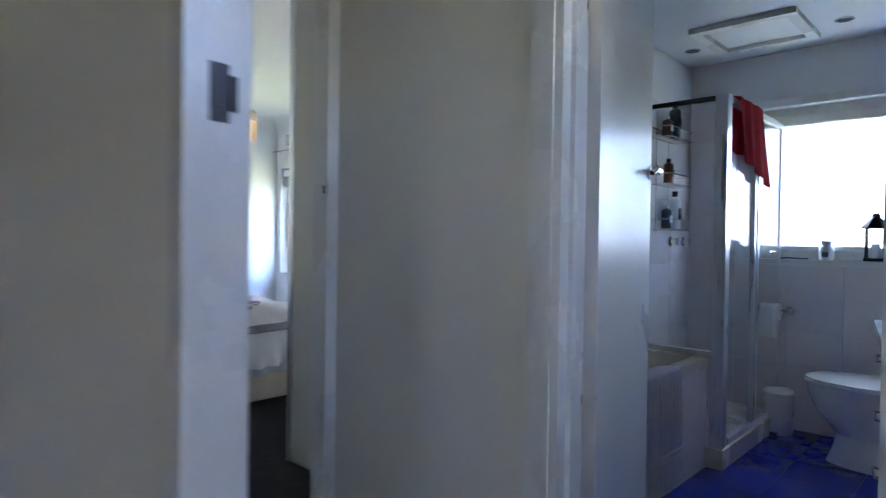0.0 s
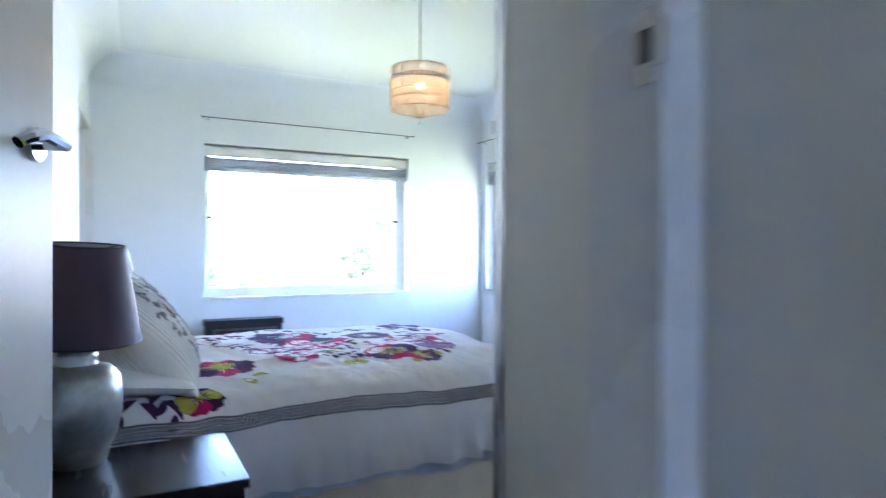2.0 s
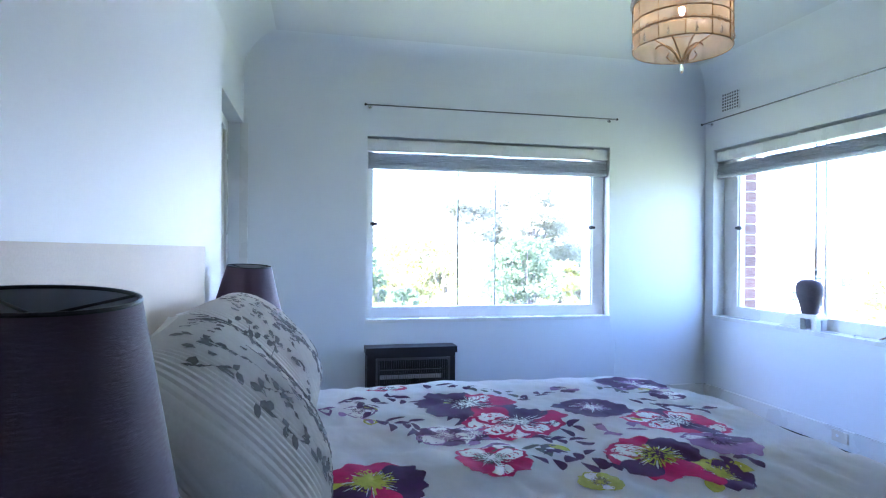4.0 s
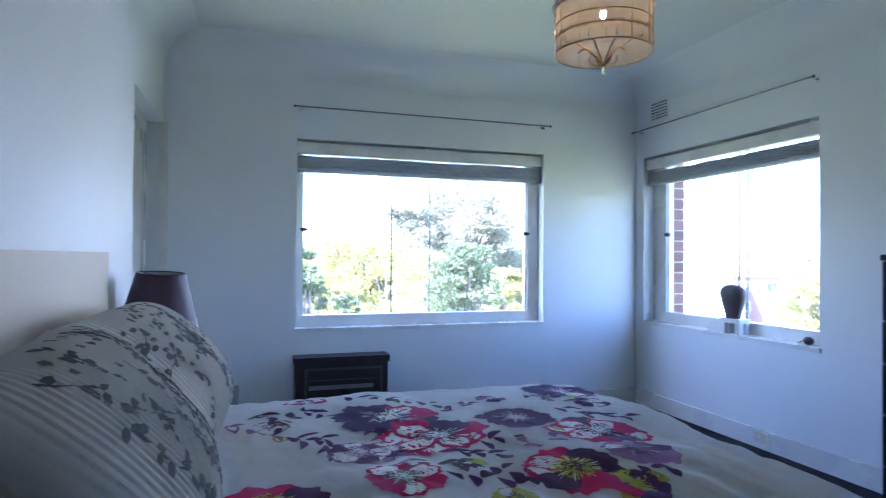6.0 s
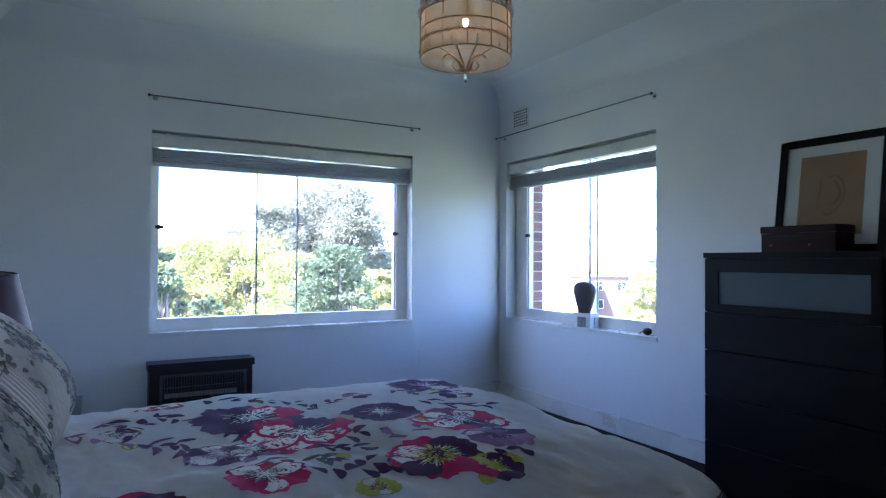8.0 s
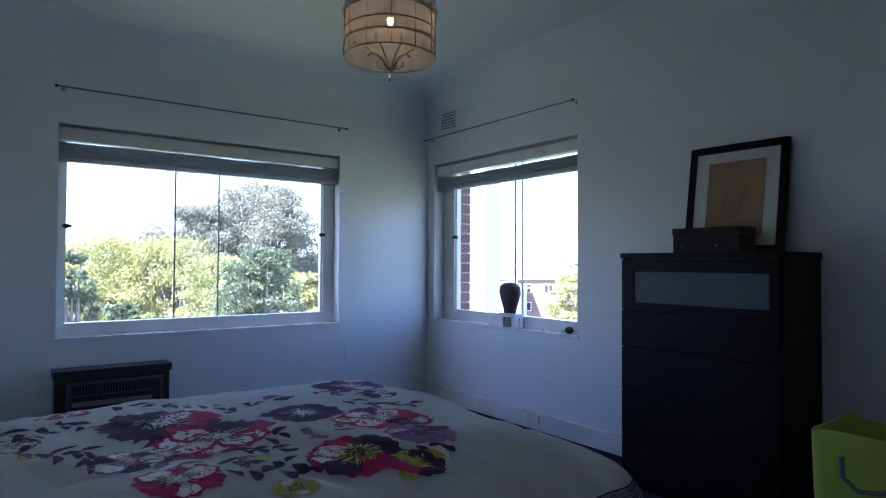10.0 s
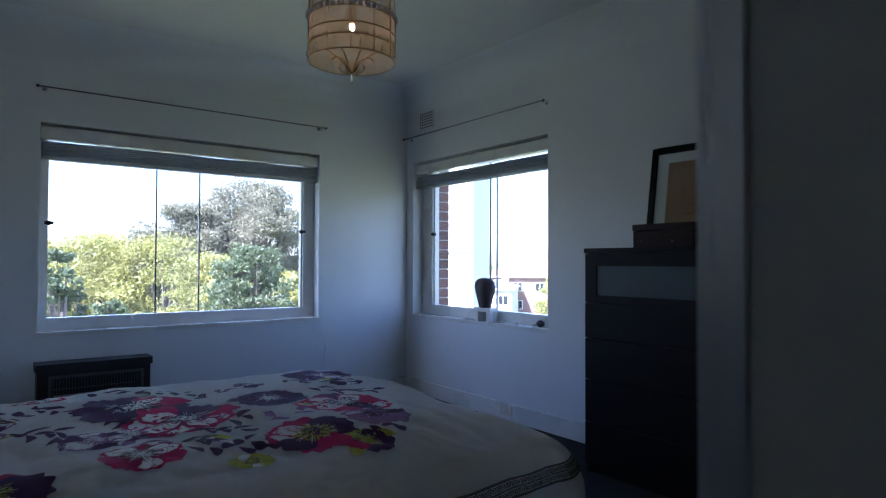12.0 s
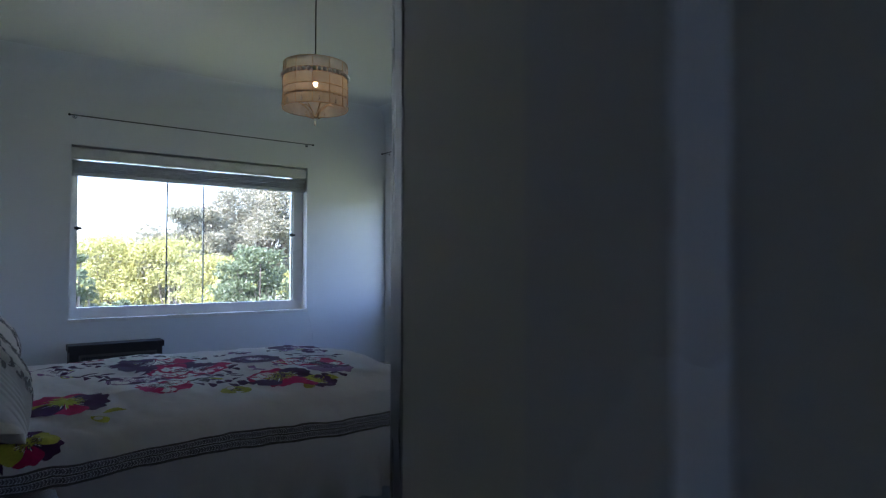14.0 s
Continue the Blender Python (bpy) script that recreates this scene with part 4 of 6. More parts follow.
def table_lamp(x, y, z, rb, rt):
    e = empty("table_lamp", (x, y, z), "hammered pewter table lamp with an aubergine drum-cone shade", "lamp", "bedside lamps")
    bm = bmesh.new()
    lathe(bm, [(0.068, 0), (0.072, 0.008), (0.076, 0.025), (0.096, 0.075), (0.109, 0.13), (0.110, 0.19), (0.103, 0.235), (0.080, 0.262), (0.05, 0.27), (0.046, 0.286), (0.05, 0.292), (0.044, 0.305), (0.012, 0.308)], (x, y, z), 40)
    part("base", bm, PEWTER, e, "round hammered pewter body", 60)
    bm = bmesh.new()
    rod(bm, (x, y, z + 0.30), (x, y, z + 0.42), 0.010, n=12)
    part("stem", bm, CHROME, e)
    bm = bmesh.new()
    zb, zt = z + 0.338, z + 0.595
    tilt = Matrix.Translation((x, y, zb)) @ pose(0, 0, 0, -2.5, 4, 0) @ Matrix.Translation((-x, -y, -zb))
    lathe(bm, [(rb, zb - z), (rt, zt - z), (rt - 0.003, zt - z), (rb - 0.003, zb - z)], (x, y, z), 48, False, False)
    bm.transform(tilt)
    sh = part("shade", bm, SHADE, e, "aubergine fabric shade")
    bm = bmesh.new()
    lathe(bm, [(rb - 0.0035, zb - z + 0.001), (rt - 0.0035, zt - z - 0.001)], (x, y, z), 48, False, False)
    bm.transform(tilt)
    part("lining", bm, SHADEIN, sh)
    bm = bmesh.new()
    for r, h in ((rb - 0.0015, zb), (rt - 0.0015, zt)):
        wire(bm, [(x + r * math.cos(a), y + r * math.sin(a), h) for a in np.linspace(0, 2 * math.pi, 49)[:-1]], 0.003, 6, True)
    for k in range(3):
        a = k * 2.094
        rod(bm, (x, y, zt - 0.02), (x + (rt - 0.004) * math.cos(a), y + (rt - 0.004) * math.sin(a), zt), 0.002, n=6)
    rod(bm, (x, y, z + 0.415), (x, y, zt - 0.015), 0.004, n=8)
    bm.transform(tilt)
    part("shade_frame", bm, BLACKM, sh)
    bm = bmesh.new()
    ball(bm, (x, y, z + 0.46), 0.03, 12, (1, 1, 1.3))
    part("bulb", bm, PORC, e)


table_lamp(3.63, -3.515, 0.535, 0.157, 0.106)
table_lamp(1.31, -3.478, 0.51, 0.172, 0.104)


# ---- pendant ----
def pendant(x, y, zt, zb, r):
    e = empty("pendant_light", (x, y, H), "lit burlap and brass wire pendant with crystal drops", "pendant light")
    bm = bmesh.new()
    lathe(bm, [(0.05, H - 0.001), (0.05, H - 0.012), (0.035, H - 0.03), (0.008, H - 0.036)], (x, y, 0), 24)
    part("ceiling_rose", bm, PORC, e, "white ceiling rose")
    bm = bmesh.new()
    rod(bm, (x, y, zt - 0.04), (x, y, H - 0.03), 0.003, n=8)
    part("cord", bm, BLACKM, e)
    h = zt - zb
    bm = bmesh.new()
    lathe(bm, [(r * 0.985, zb + 0.425 * h), (r * 0.97, zt)], (x, y, 0), 48, False, False)
    up = part("cloth_band", bm, BURLAP, e, "upper burlap band")
    bm = bmesh.new()
    lathe(bm, [(r * 0.985, zb), (r * 0.985, zb + 0.415 * h)], (x, y, 0), 48, False, False)
    part("cloth_band", bm, BURLAP, e, "lower burlap band")
    ring = lambda rr, z: [(x + rr * math.cos(a), y + rr * math.sin(a), z) for a in np.linspace(0, 2 * math.pi, 49)[:-1]]
    for rr, z in ((r * 0.98, zt), (r, zb + 0.76 * h), (r, zb + 0.67 * h), (r, zb + 0.42 * h), (r, zb + 0.235 * h), (r, zb)):
        bm = bmesh.new()
        wire(bm, ring(rr, z), 0.0022, 6, True)
        part("wire_ring", bm, BRASS, e, "brass wire ring")
    for k in range(12):
        a = 2 * math.pi * k / 12
        bm = bmesh.new()
        wire(bm, [(x + q * math.cos(a), y + q * math.sin(a), z) for q, z in ((r * 0.985, zt), (r * 1.003, zb + 0.70 * h), (r * 1.003, zb))], 0.0018, 6)
        part("wire_rib", bm, BRASS, e)
    for k in range(40):
        a = 2 * math.pi * k / 40
        bm = bmesh.new()
        ball(bm, (x + r * 1.005 * math.cos(a), y + r * 1.005 * math.sin(a), zb + 0.715 * h), 0.0098, 8)
        part("bead", bm, BEAD, e)
    bm = bmesh.new()
    for k in range(34):
        a = 2 * math.pi * k / 34
        c = Vector((x + r * 1.004 * math.cos(a), y + r * 1.004 * math.sin(a), zb + 0.235 * h))
        tv = Vector((-math.sin(a), math.cos(a), 0))
        wire(bm, [c + tv * 0.010 * math.cos(t) + Vector((0, 0, 0.008 * math.sin(t))) for t in np.linspace(0, 2 * math.pi, 9)[:-1]], 0.0013, 5, True)
    part("scroll_band", bm, BRASS, e, "brass scroll work band")
    tip = Vector((x, y, zb - 0.035))
    for k in range(6):
        a = 2 * math.pi * k / 6
        bm = bmesh.new()
        wire(bm, [Vector((x + r * q * math.cos(a), y + r * q * math.sin(a), zb + z)) for q, z in ((1, 0.052), (0.86, 0.056), (0.62, 0.046), (0.36, 0.022), (0.14, -0.012), (0.045, -0.034), (0.10, -0.042), (0.22, -0.036), (0.30, -0.020), (0.25, -0.008))], 0.0024, 6)
        part("scroll_arm", bm, BRASS, e, "curled brass arm")
    bm = bmesh.new()
    ball(bm, tip, 0.008)
    part("finial", bm, BRASS, e)

    def drop(p, s=0.62):
        bm = bmesh.new()
        lathe(bm, [(0.0006, 0.0), (0.0012, -0.008), (0.004 * s, -0.012), (0.0075 * s, -0.026 * s - 0.006), (0.004 * s, -0.036 * s - 0.006), (0.0008, -0.039 * s - 0.006)], p, 8)
        bmesh.ops.recalc_face_normals(bm, faces=bm.faces)
        part("crystal_drop", bm, CRYSTAL, e, "clear crystal drop", 20)
    for k in range(12):
        a = 2 * math.pi * k / 12 + 0.2
        drop((x + r * 1.02 * math.cos(a), y + r * 1.02 * math.sin(a), zb + 0.16 * h))
    drop(tip - Vector((0, 0, 0.004)), 0.9)
    bm = bmesh.new()
    rod(bm, (x, y, zb + 0.62 * h), (x, y, zt - 0.02), 0.016, n=14)
    part("lamp_holder", bm, BRASS, e)
    bm = bmesh.new()
    ball(bm, (x, y, zb + 0.60 * h), 0.0115, 16, (0.75, 0.75, 1.5))
    part("bulb", bm, BULB, e, "small glowing bulb")


pendant(2.612, -1.99, 2.082, 1.862, 0.157)

# ---- heater ----
ht = empty("gas_heater", (0.10, -2.45, 0), "low brown wall heater with a chrome grille below the window", "heater")
part("case", bbox(0.018, 0.16, -2.775, -2.145, 0.02, 0.46, 0.012, 3), HEATER, ht, "dark brown metal case")
part("top_panel", bbox(0.018, 0.18, -2.785, -2.135, 0.46, 0.505, 0.014, 3), HEATER, ht)
part("grille_panel", bbox(0.158, 0.168, -2.70, -2.20, 0.20, 0.42, 0.004), BLACKM, ht)
part("surround", bevel(wall_run("y", 0.160, 0.176, -2.715, -2.185, 0.185, 0.43, [(-2.70, -2.20, 0.20, 0.415)]), 0.003), HGRILL, ht)
for z, hz, m_ in ((0.285, 0.028, HELEM), (0.345, 0.006, HGRILL), (0.225, 0.010, HGRILL)):
    part("radiant_bar", bbox(0.166, 0.174, -2.69, -2.25, z, z + hz, 0.003), m_, ht)
for k in range(30):
    y = -2.69 + 0.48 * k / 29
    bm = bmesh.new()
    rod(bm, (0.178, y, 0.20), (0.178, y, 0.42), 0.0016, n=5)
    part("grille_wire", bm, HGRILL, ht)
for y in (-2.74, -2.18):
    part("foot", bbox(0.03, 0.15, y - 0.02, y + 0.02, 0.0, 0.02, 0.002), BLACKM, ht)

# ---- chest of drawers ----
ch = empty("chest_of_drawers", (2.78, -0.21, 0), "tall black-brown chest of drawers with a frosted glass top drawer", "chest of drawers")
part("side", bbox(2.38, 2.405, -0.40, -0.022, 0, 1.185, 0.002), BLACKW, ch)
part("side", bbox(3.16, 3.185, -0.40, -0.022, 0, 1.185, 0.002), BLACKW, ch)
part("top", bbox(2.375, 3.19, -0.42, -0.02, 1.185, 1.212, 0.003), BLACKW, ch, "black-brown top")
part("back", bbox(2.405, 3.16, -0.034, -0.022, 0.02, 1.185, 0.001), BLACKW, ch)
for k, (a, b) in enumerate(((0.05, 0.275), (0.28, 0.50), (0.505, 0.725), (0.73, 0.915))):
    dr = part("drawer", bbox(2.383, 3.182, -0.42, -0.402, a, b, 0.003), BLACKW, ch)
bm = wall_run("x", -0.42, -0.402, 2.383, 3.182, 0.92, 1.182, [(2.457, 3.142, 0.96, 1.117)])
dr = part("drawer", bevel(bm, 0.002), BLACKW, ch, "drawer with a frosted glass front")
part("drawer_glass", bbox(2.457, 3.142, -0.412, -0.404, 0.96, 1.117, 0.001), SMOKE, dr, "smoky frosted glass panel")
part("plinth", bbox(2.405, 3.16, -0.385, -0.03, 0.0, 0.05, 0.002), BLACKW, ch)

jb = empty("jewellery_box", (2.8, -0.25, 1.212), "dark red wooden box with brass studs on the chest", "box")
part("body", bbox(2.615, 2.955, -0.31, -0.16, 1.212, 1.30, 0.004), BOXW, jb)
part("lid", bbox(2.612, 2.958, -0.313, -0.157, 1.302, 1.335, 0.006), BOXW, jb)
for x in (2.665, 2.845):
    bm = bmesh.new()
    ball(bm, (x, -0.314, 1.246), 0.007)
    part("stud", bm, BRASS, jb, "small brass stud")

# leaning picture
pf = empty("picture_frame", (2.83, -0.1, 1.212), "black framed print with a white mount leaning on the wall", "picture")
pf.matrix_basis = Matrix.Translation((2.81, -0.115, 1.213)) @ pose(0, 0, 0, -9, 0, 2)


def pl(nm, b, m, lab="", w=0.002):
    return part_local(nm, bbox(*b, w), m, pf, lab)


fw, fh, fb = 0.50, 0.565, 0.036
bm = wall_run("x", -0.012, 0.012, -fw / 2, fw / 2, 0.0, fh, [(-fw / 2 + fb, fw / 2 - fb, fb, fh - fb)])
part_local("frame", bevel(bm, 0.002), BLACKW, pf, "black wooden frame")
pl("mount", (-fw / 2 + fb, fw / 2 - fb, -0.001, 0.006, fb, fh - fb), MAT_ART, "white card mount", 0.0005)
pl("print", (-0.145, 0.145, -0.0035, -0.0012, 0.085, 0.475), ARTP, "brown paper print", 0.0005)
bm = bmesh.new()
def brush(path, w):
    """A soft pen stroke on the print, along points (x, z)."""
    n = len(path) - 1
    rows = []
    for i, (x, z) in enumerate(path):
        p_, q_ = path[max(0, i - 1)], path[min(n, i + 1)]
        d_ = math.hypot(q_[0] - p_[0], q_[1] - p_[1])
        k_ = w * (0.25 + math.sin(math.pi * i / n)) / d_
        rows.append([bm.verts.new((x + e_ * (q_[1] - p_[1]) * k_, -0.0042, z - e_ * (q_[0] - p_[0]) * k_)) for e_ in (-1, 1)])
    for A, B in zip(rows, rows[1:]):
        bm.faces.new((A[0], A[1], B[1], B[0]))


brush([(0.01 + 0.052 * math.cos(a_), 0.285 + 0.085 * math.sin(a_)) for a_ in np.linspace(-1.9, 2.4, 18)], 0.004)
brush([(0.012 + 0.030 * math.cos(a_), 0.285 + 0.052 * math.sin(a_)) for a_ in np.linspace(-2.3, 2.0, 14)], 0.006)
brush([(-0.03 + 0.05 * t_, 0.20 - 0.02 * math.sin(3 * t_)) for t_ in np.linspace(0, 1, 8)], 0.005)
brush([(-0.05 + 0.004 * math.sin(5 * t_), 0.36 - 0.14 * t_) for t_ in np.linspace(0, 1, 8)], 0.003)
part_local("print_marks", bm, ARTI, pf, "faint darker marks on the print")
g = pl("glazing", (-fw / 2 + fb, fw / 2 - fb, -0.0075, -0.006, fb, fh - fb), GLASS, "clear picture glass", 0.0003)

# laundry basket
lb = empty("laundry_basket", (3.55, -0.6, 0), "lime green felt laundry basket with grey rope handles", "basket")
bm = bmesh.new()


def rrect(s, z):
    out = []
    for cx, cy, a0 in ((1, 1, 0), (-1, 1, 90), (-1, -1, 180), (1, -1, 270)):
        for k in range(5):
            a = radians(a0 + 22.5 * k)
            out.append(Vector((3.65 + s * (cx * 0.15 + 0.05 * math.cos(a)), -0.62 + s * (cy * 0.13 + 0.05 * math.sin(a)), z + 0.012 * math.sin(3 * a))))
    return out


rings = [[bm.verts.new(p) for p in rrect(s, z)] for s, z in ((0.90, 0.012), (0.95, 0.2), (1.0, 0.40), (1.02, 0.585), (0.99, 0.585), (0.96, 0.40), (0.86, 0.03))]
for A, B in zip(rings, rings[1:]):
    for i in range(20):
        bm.faces.new((A[i], A[(i + 1) % 20], B[(i + 1) % 20], B[i]))
bm.faces.new(rings[0][::-1])
bm.faces.new(rings[-1])
part("body", bm, LIMEF, lb, "lime green felt body", 60)
for y, s in ((-0.815, -1), (-0.43, 1)):
    bm = bmesh.new()
    wire(bm, [(3.56, y, 0.52), (3.57, y + s * 0.02, 0.46), (3.62, y + s * 0.03, 0.43), (3.68, y + s * 0.03, 0.44), (3.73, y + s * 0.02, 0.47), (3.74, y, 0.52)], 0.008, 8)
    part("handle", bm, GREYC, lb, "grey rope handle")

# window sill ornaments
st = empty("plant_stand", (1.0, 0.045, WZ0), "small carved white stand with arched feet on the sill", "stand")
zz = WZ0 + 0.004
part("top", bbox(0.945, 1.125, 0.0, 0.09, zz + 0.075, zz + 0.105, 0.004), GLOSS, st)
for x in (0.95, 1.082):
    for y in (0.004, 0.05):
        part("foot", bbox(x, x + 0.038, y, y + 0.036, zz, zz + 0.075, 0.008), GLOSS, st)
bm = bmesh.new()
lathe(bm, [(0.056, 0.0), (0.060, 0.012), (0.066, 0.04), (0.082, 0.085), (0.096, 0.13), (0.100, 0.165), (0.092, 0.198), (0.066, 0.218), (0.02, 0.226)], (1.035, 0.03, zz + 0.105), 20)
for v_ in bm.verts:
    v_.co.y = 0.03 + (v_.co.y - 0.03) * 0.62
    v_.co += Vector((noise.noise(v_.co * 14), 0.3 * noise.noise(v_.co * 14 + Vector((3, 1, 0))), noise.noise(v_.co * 14 + Vector((7, 1, 0))))) * 0.007
single("clay_bust", bm, CLAY, "dark rounded clay bust on a white stand", "ornament", smooth=60)
bm = bmesh.new()
ball(bm, (1.60, 0.05, WZ0 + 0.03), 0.028, 10, (1.2, 0.9, 0.9))
single("pebble", bm, BLACKM, "small dark stone on the window sill", "stone", smooth=60)
bm = bmesh.new()
wire(bm, [(1.53, 0.04, zz + 0.006), (1.55, 0.055, zz + 0.02), (1.575, 0.045, zz + 0.03), (1.56, 0.03, zz + 0.012), (1.54, 0.05, zz + 0.006)], 0.0025, 6)
single("wire_trinket", bm, BRASS, "small bent wire trinket on the sill", "ornament")
bm = bmesh.new()
ball(bm, (1.36, 0.05, zz + 0.010), 0.011, 8, (1.2, 1, 0.9))
single("white_shell", bm, PORC, "tiny white shell on the sill", "shell", smooth=60)

# power point on the baseboard and the blind cord
PPX = 1.33
pp = empty("power_point", (PPX, -0.02, 0.1), "small white double power point on the baseboard", "power point")
part("plate", bbox(PPX - 0.055, PPX + 0.055, -0.030, -0.0185, 0.04, 0.105, 0.003), BATHC, pp)
part("rocker", bbox(PPX - 0.02, PPX - 0.005, -0.034, -0.0305, 0.07, 0.085, 0.001), PORC, pp)
bm = bmesh.new()
wire(bm, [(0.012, -0.865, 1.78), (0.012, -0.868, 1.2), (0.012, -0.862, 0.70), (0.016, -0.80, 0.45), (0.03, -0.83, 0.16)], 0.0022, 6)
single("blind_cord", bm, PORC, "thin white blind cord hanging down the wall", "cord")


# ---- bathroom ----
SILL = 1.027
structure("wall_bath_north", wall_run("x", -0.16, 0.12, 5.23, 7.45, -0.004, H, [(5.80, 6.56, SILL, 1.964)]), WALL, "white bathroom wall with a frosted window", "wall")
structure("wall_bath_west", wall_run("y", 5.23, 5.37, -2.91, -0.16, 0.0, H), WALL, "white tiled bathroom side wall", "wall")
structure("wall_bath_east", wall_run("y", 7.35, 7.45, -2.91, -0.16, 0.0, H), WALL, "white bathroom side wall", "wall")
bm = bmesh.new()
box(bm, 5.37, 7.35, -2.91, -0.16, BH, H - 0.004)
structure("ceiling_bath", bm, CEIL, "lowered white bathroom ceiling", "ceiling")
bm = bmesh.new()
box(bm, 5.28, 7.45, -2.955, 0.12, -0.12, -0.004)
bath_floor = structure("floor_bath", bm, BLUEG, "glossy cobalt blue tiled bathroom floor", "floor")

hb = empty("ceiling_hatch", (5.9, -0.66, BH), "white ceiling access hatch with a moulded frame", "hatch")
bm = bmesh.new()
box(bm, 5.64, 6.17, -0.92, -0.865, BH - 0.028, BH)
box(bm, 5.64, 6.17, -0.455, -0.40, BH - 0.028, BH)
box(bm, 5.64, 5.695, -0.865, -0.455, BH - 0.028, BH)
box(bm, 6.115, 6.17, -0.865, -0.455, BH - 0.028, BH)
part("frame", bevel(bm, 0.012, 3), GLOSS, hb)
part("panel", bbox(5.70, 6.11, -0.86, -0.46, BH - 0.006, BH, 0.002), CEIL, hb)
for x, y in ((6.313, -0.567), (5.52, -0.545)):
    dl = empty("downlight", (x, y, BH), "unlit round recessed downlight with a chrome ring", "downlight", "bathroom downlights")
    bm = bmesh.new()
    lathe(bm, [(0.045, -0.001), (0.045, -0.006), (0.034, -0.008), (0.034, -0.001)], (x, y, BH), 28, False, False)
    part("ring", bm, CHROME, dl)
    bm = bmesh.new()
    rod(bm, (x, y, BH - 0.004), (x, y, BH - 0.001), 0.033, n=24)
    part("lens", bm, SMOKE, dl)

# window
bw = empty("window_3", (6.18, -0.06, SILL), "white framed bathroom window with bright frosted glass", "window", kind="structure")
bm = wall_run("x", -0.09, -0.03, 5.80, 6.56, SILL, 1.964, [(5.85, 6.51, SILL + 0.045, 1.915)])
part("window_frame", bevel(bm, 0.006), GLOSS, bw)
bm = wall_run("x", -0.105, -0.045, 5.855, 6.505, SILL + 0.05, 1.91, [(5.915, 6.445, SILL + 0.085, 1.85)])
sash = part("sash", bevel(bm, 0.006), GLOSS, bw, "white opening sash")
part("pane", bbox(5.91, 6.45, -0.078, -0.072, SILL + 0.08, 1.855, 0.0005), FROST, sash, "frosted glass pane").visible_shadow = False
part("window_sill", bbox(5.79, 6.57, -0.175, -0.09, SILL - 0.02, SILL + 0.003, 0.005), GLOSS, bw)
bm = wall_run("x", -0.176, -0.161, 5.755, 6.605, SILL + 0.003, 2.01, [(5.80, 6.56, SILL + 0.003, 1.964)])
part("architrave", bevel(bm, 0.004), GLOSS, bw)
part("sash_stay", bbox(5.865, 5.885, -0.115, -0.105, 1.38, 1.50, 0.003), BLACKM, bw)

# tub
tub = empty("bathtub", (5.62, -1.9, 0), "cream enamel bathtub with a tiled apron", "bathtub")
bm = bmesh.new()
lv = ((5.372, 5.885, -2.72, -1.18, 0.50), (5.372, 5.885, -2.72, -1.18, 0.552), (5.44, 5.82, -2.64, -1.26, 0.552), (5.47, 5.79, -2.60, -1.30, 0.45), (5.50, 5.75, -2.50, -1.40, 0.16))
rows = [[bm.verts.new(p) for p in ((a, c, z), (b, c, z), (b, d_, z), (a, d_, z))] for a, b, c, d_, z in lv]
for A, B in zip(rows, rows[1:]):
    for i in range(4):
        bm.faces.new((A[i], A[(i + 1) % 4], B[(i + 1) % 4], B[i]))
bm.faces.new(rows[-1])
part("tub", bevel(bm, 0.014, 3), BATHC, tub, "cream enamel rim and basin", 60)
part("apron", bbox(5.845, 5.87, -2.72, -1.18, 0.0, 0.50, 0.003), TILE, tub, "white tiled apron")

tw = empty("bath_towel", (5.9, -1.75, 0.56), "pale lilac towel hanging over the tub", "towel")
bm = bmesh.new()
prof = [(5.80, 0.556), (5.84, 0.562), (5.885, 0.566), (5.897, 0.55), (5.90, 0.46), (5.903, 0.36), (5.906, 0.26), (5.908, 0.17), (5.909, 0.09)]
rows = []
for k, (x, z) in enumerate(prof):
    row = []
    for i in range(33):
        y = -1.95 + 0.34 * i / 32
        w = 0.010 * math.sin(i * 0.95) * min(1, k / 4) + 0.004 * noise.noise(Vector((y * 20, z * 6, 0)))
        row.append(bm.verts.new((x + abs(w) + 0.002, y + 0.02 * (k / 8) * math.sin(2.0 * i / 32), z + (0.012 * math.sin(i * 0.4) if k == 8 else 0))))
    rows.append(row)
for A, B in zip(rows, rows[1:]):
    for i in range(32):
        bm.faces.new((A[i], A[i + 1], B[i + 1], B[i]))
bmesh.ops.solidify(bm, geom=bm.faces, thickness=0.006)
part("cloth", bm, TOWELW, tw, "", 60)
for z in (0.22, 0.19):
    bm = bmesh.new()
    wire(bm, [(5.926 + 0.003 * math.sin(i), -1.93 + 0.30 * i / 16, z) for i in range(17)], 0.003, 5)
    part("woven_band", bm, PORC, tw)

# shower
sh = empty("shower_screen", (5.65, -0.66, 0), "chrome framed glass shower screen on a cream tray", "shower")
tray = part("tray", bbox(5.372, 5.955, -1.20, -0.165, 0.0, 0.10, 0.012, 3), BATHC, sh, "cream shower tray")
part("post", bbox(5.885, 5.945, -1.185, -1.125, 0.10, 1.857, 0.006), ALU, sh, "wide chrome corner post")
part("top_rail", bbox(5.372, 5.885, -1.165, -1.145, 1.835, 1.857, 0.003), BLACKM, sh)
part("top_rail", bbox(5.905, 5.935, -1.125, -0.165, 1.825, 1.857, 0.003), ALU, sh)
part("sill_rail", bbox(5.372, 5.885, -1.175, -1.135, 0.553, 0.575, 0.003), ALU, sh)
part("bottom_rail", bbox(5.90, 5.94, -1.125, -0.165, 0.10, 0.13, 0.003), ALU, sh)
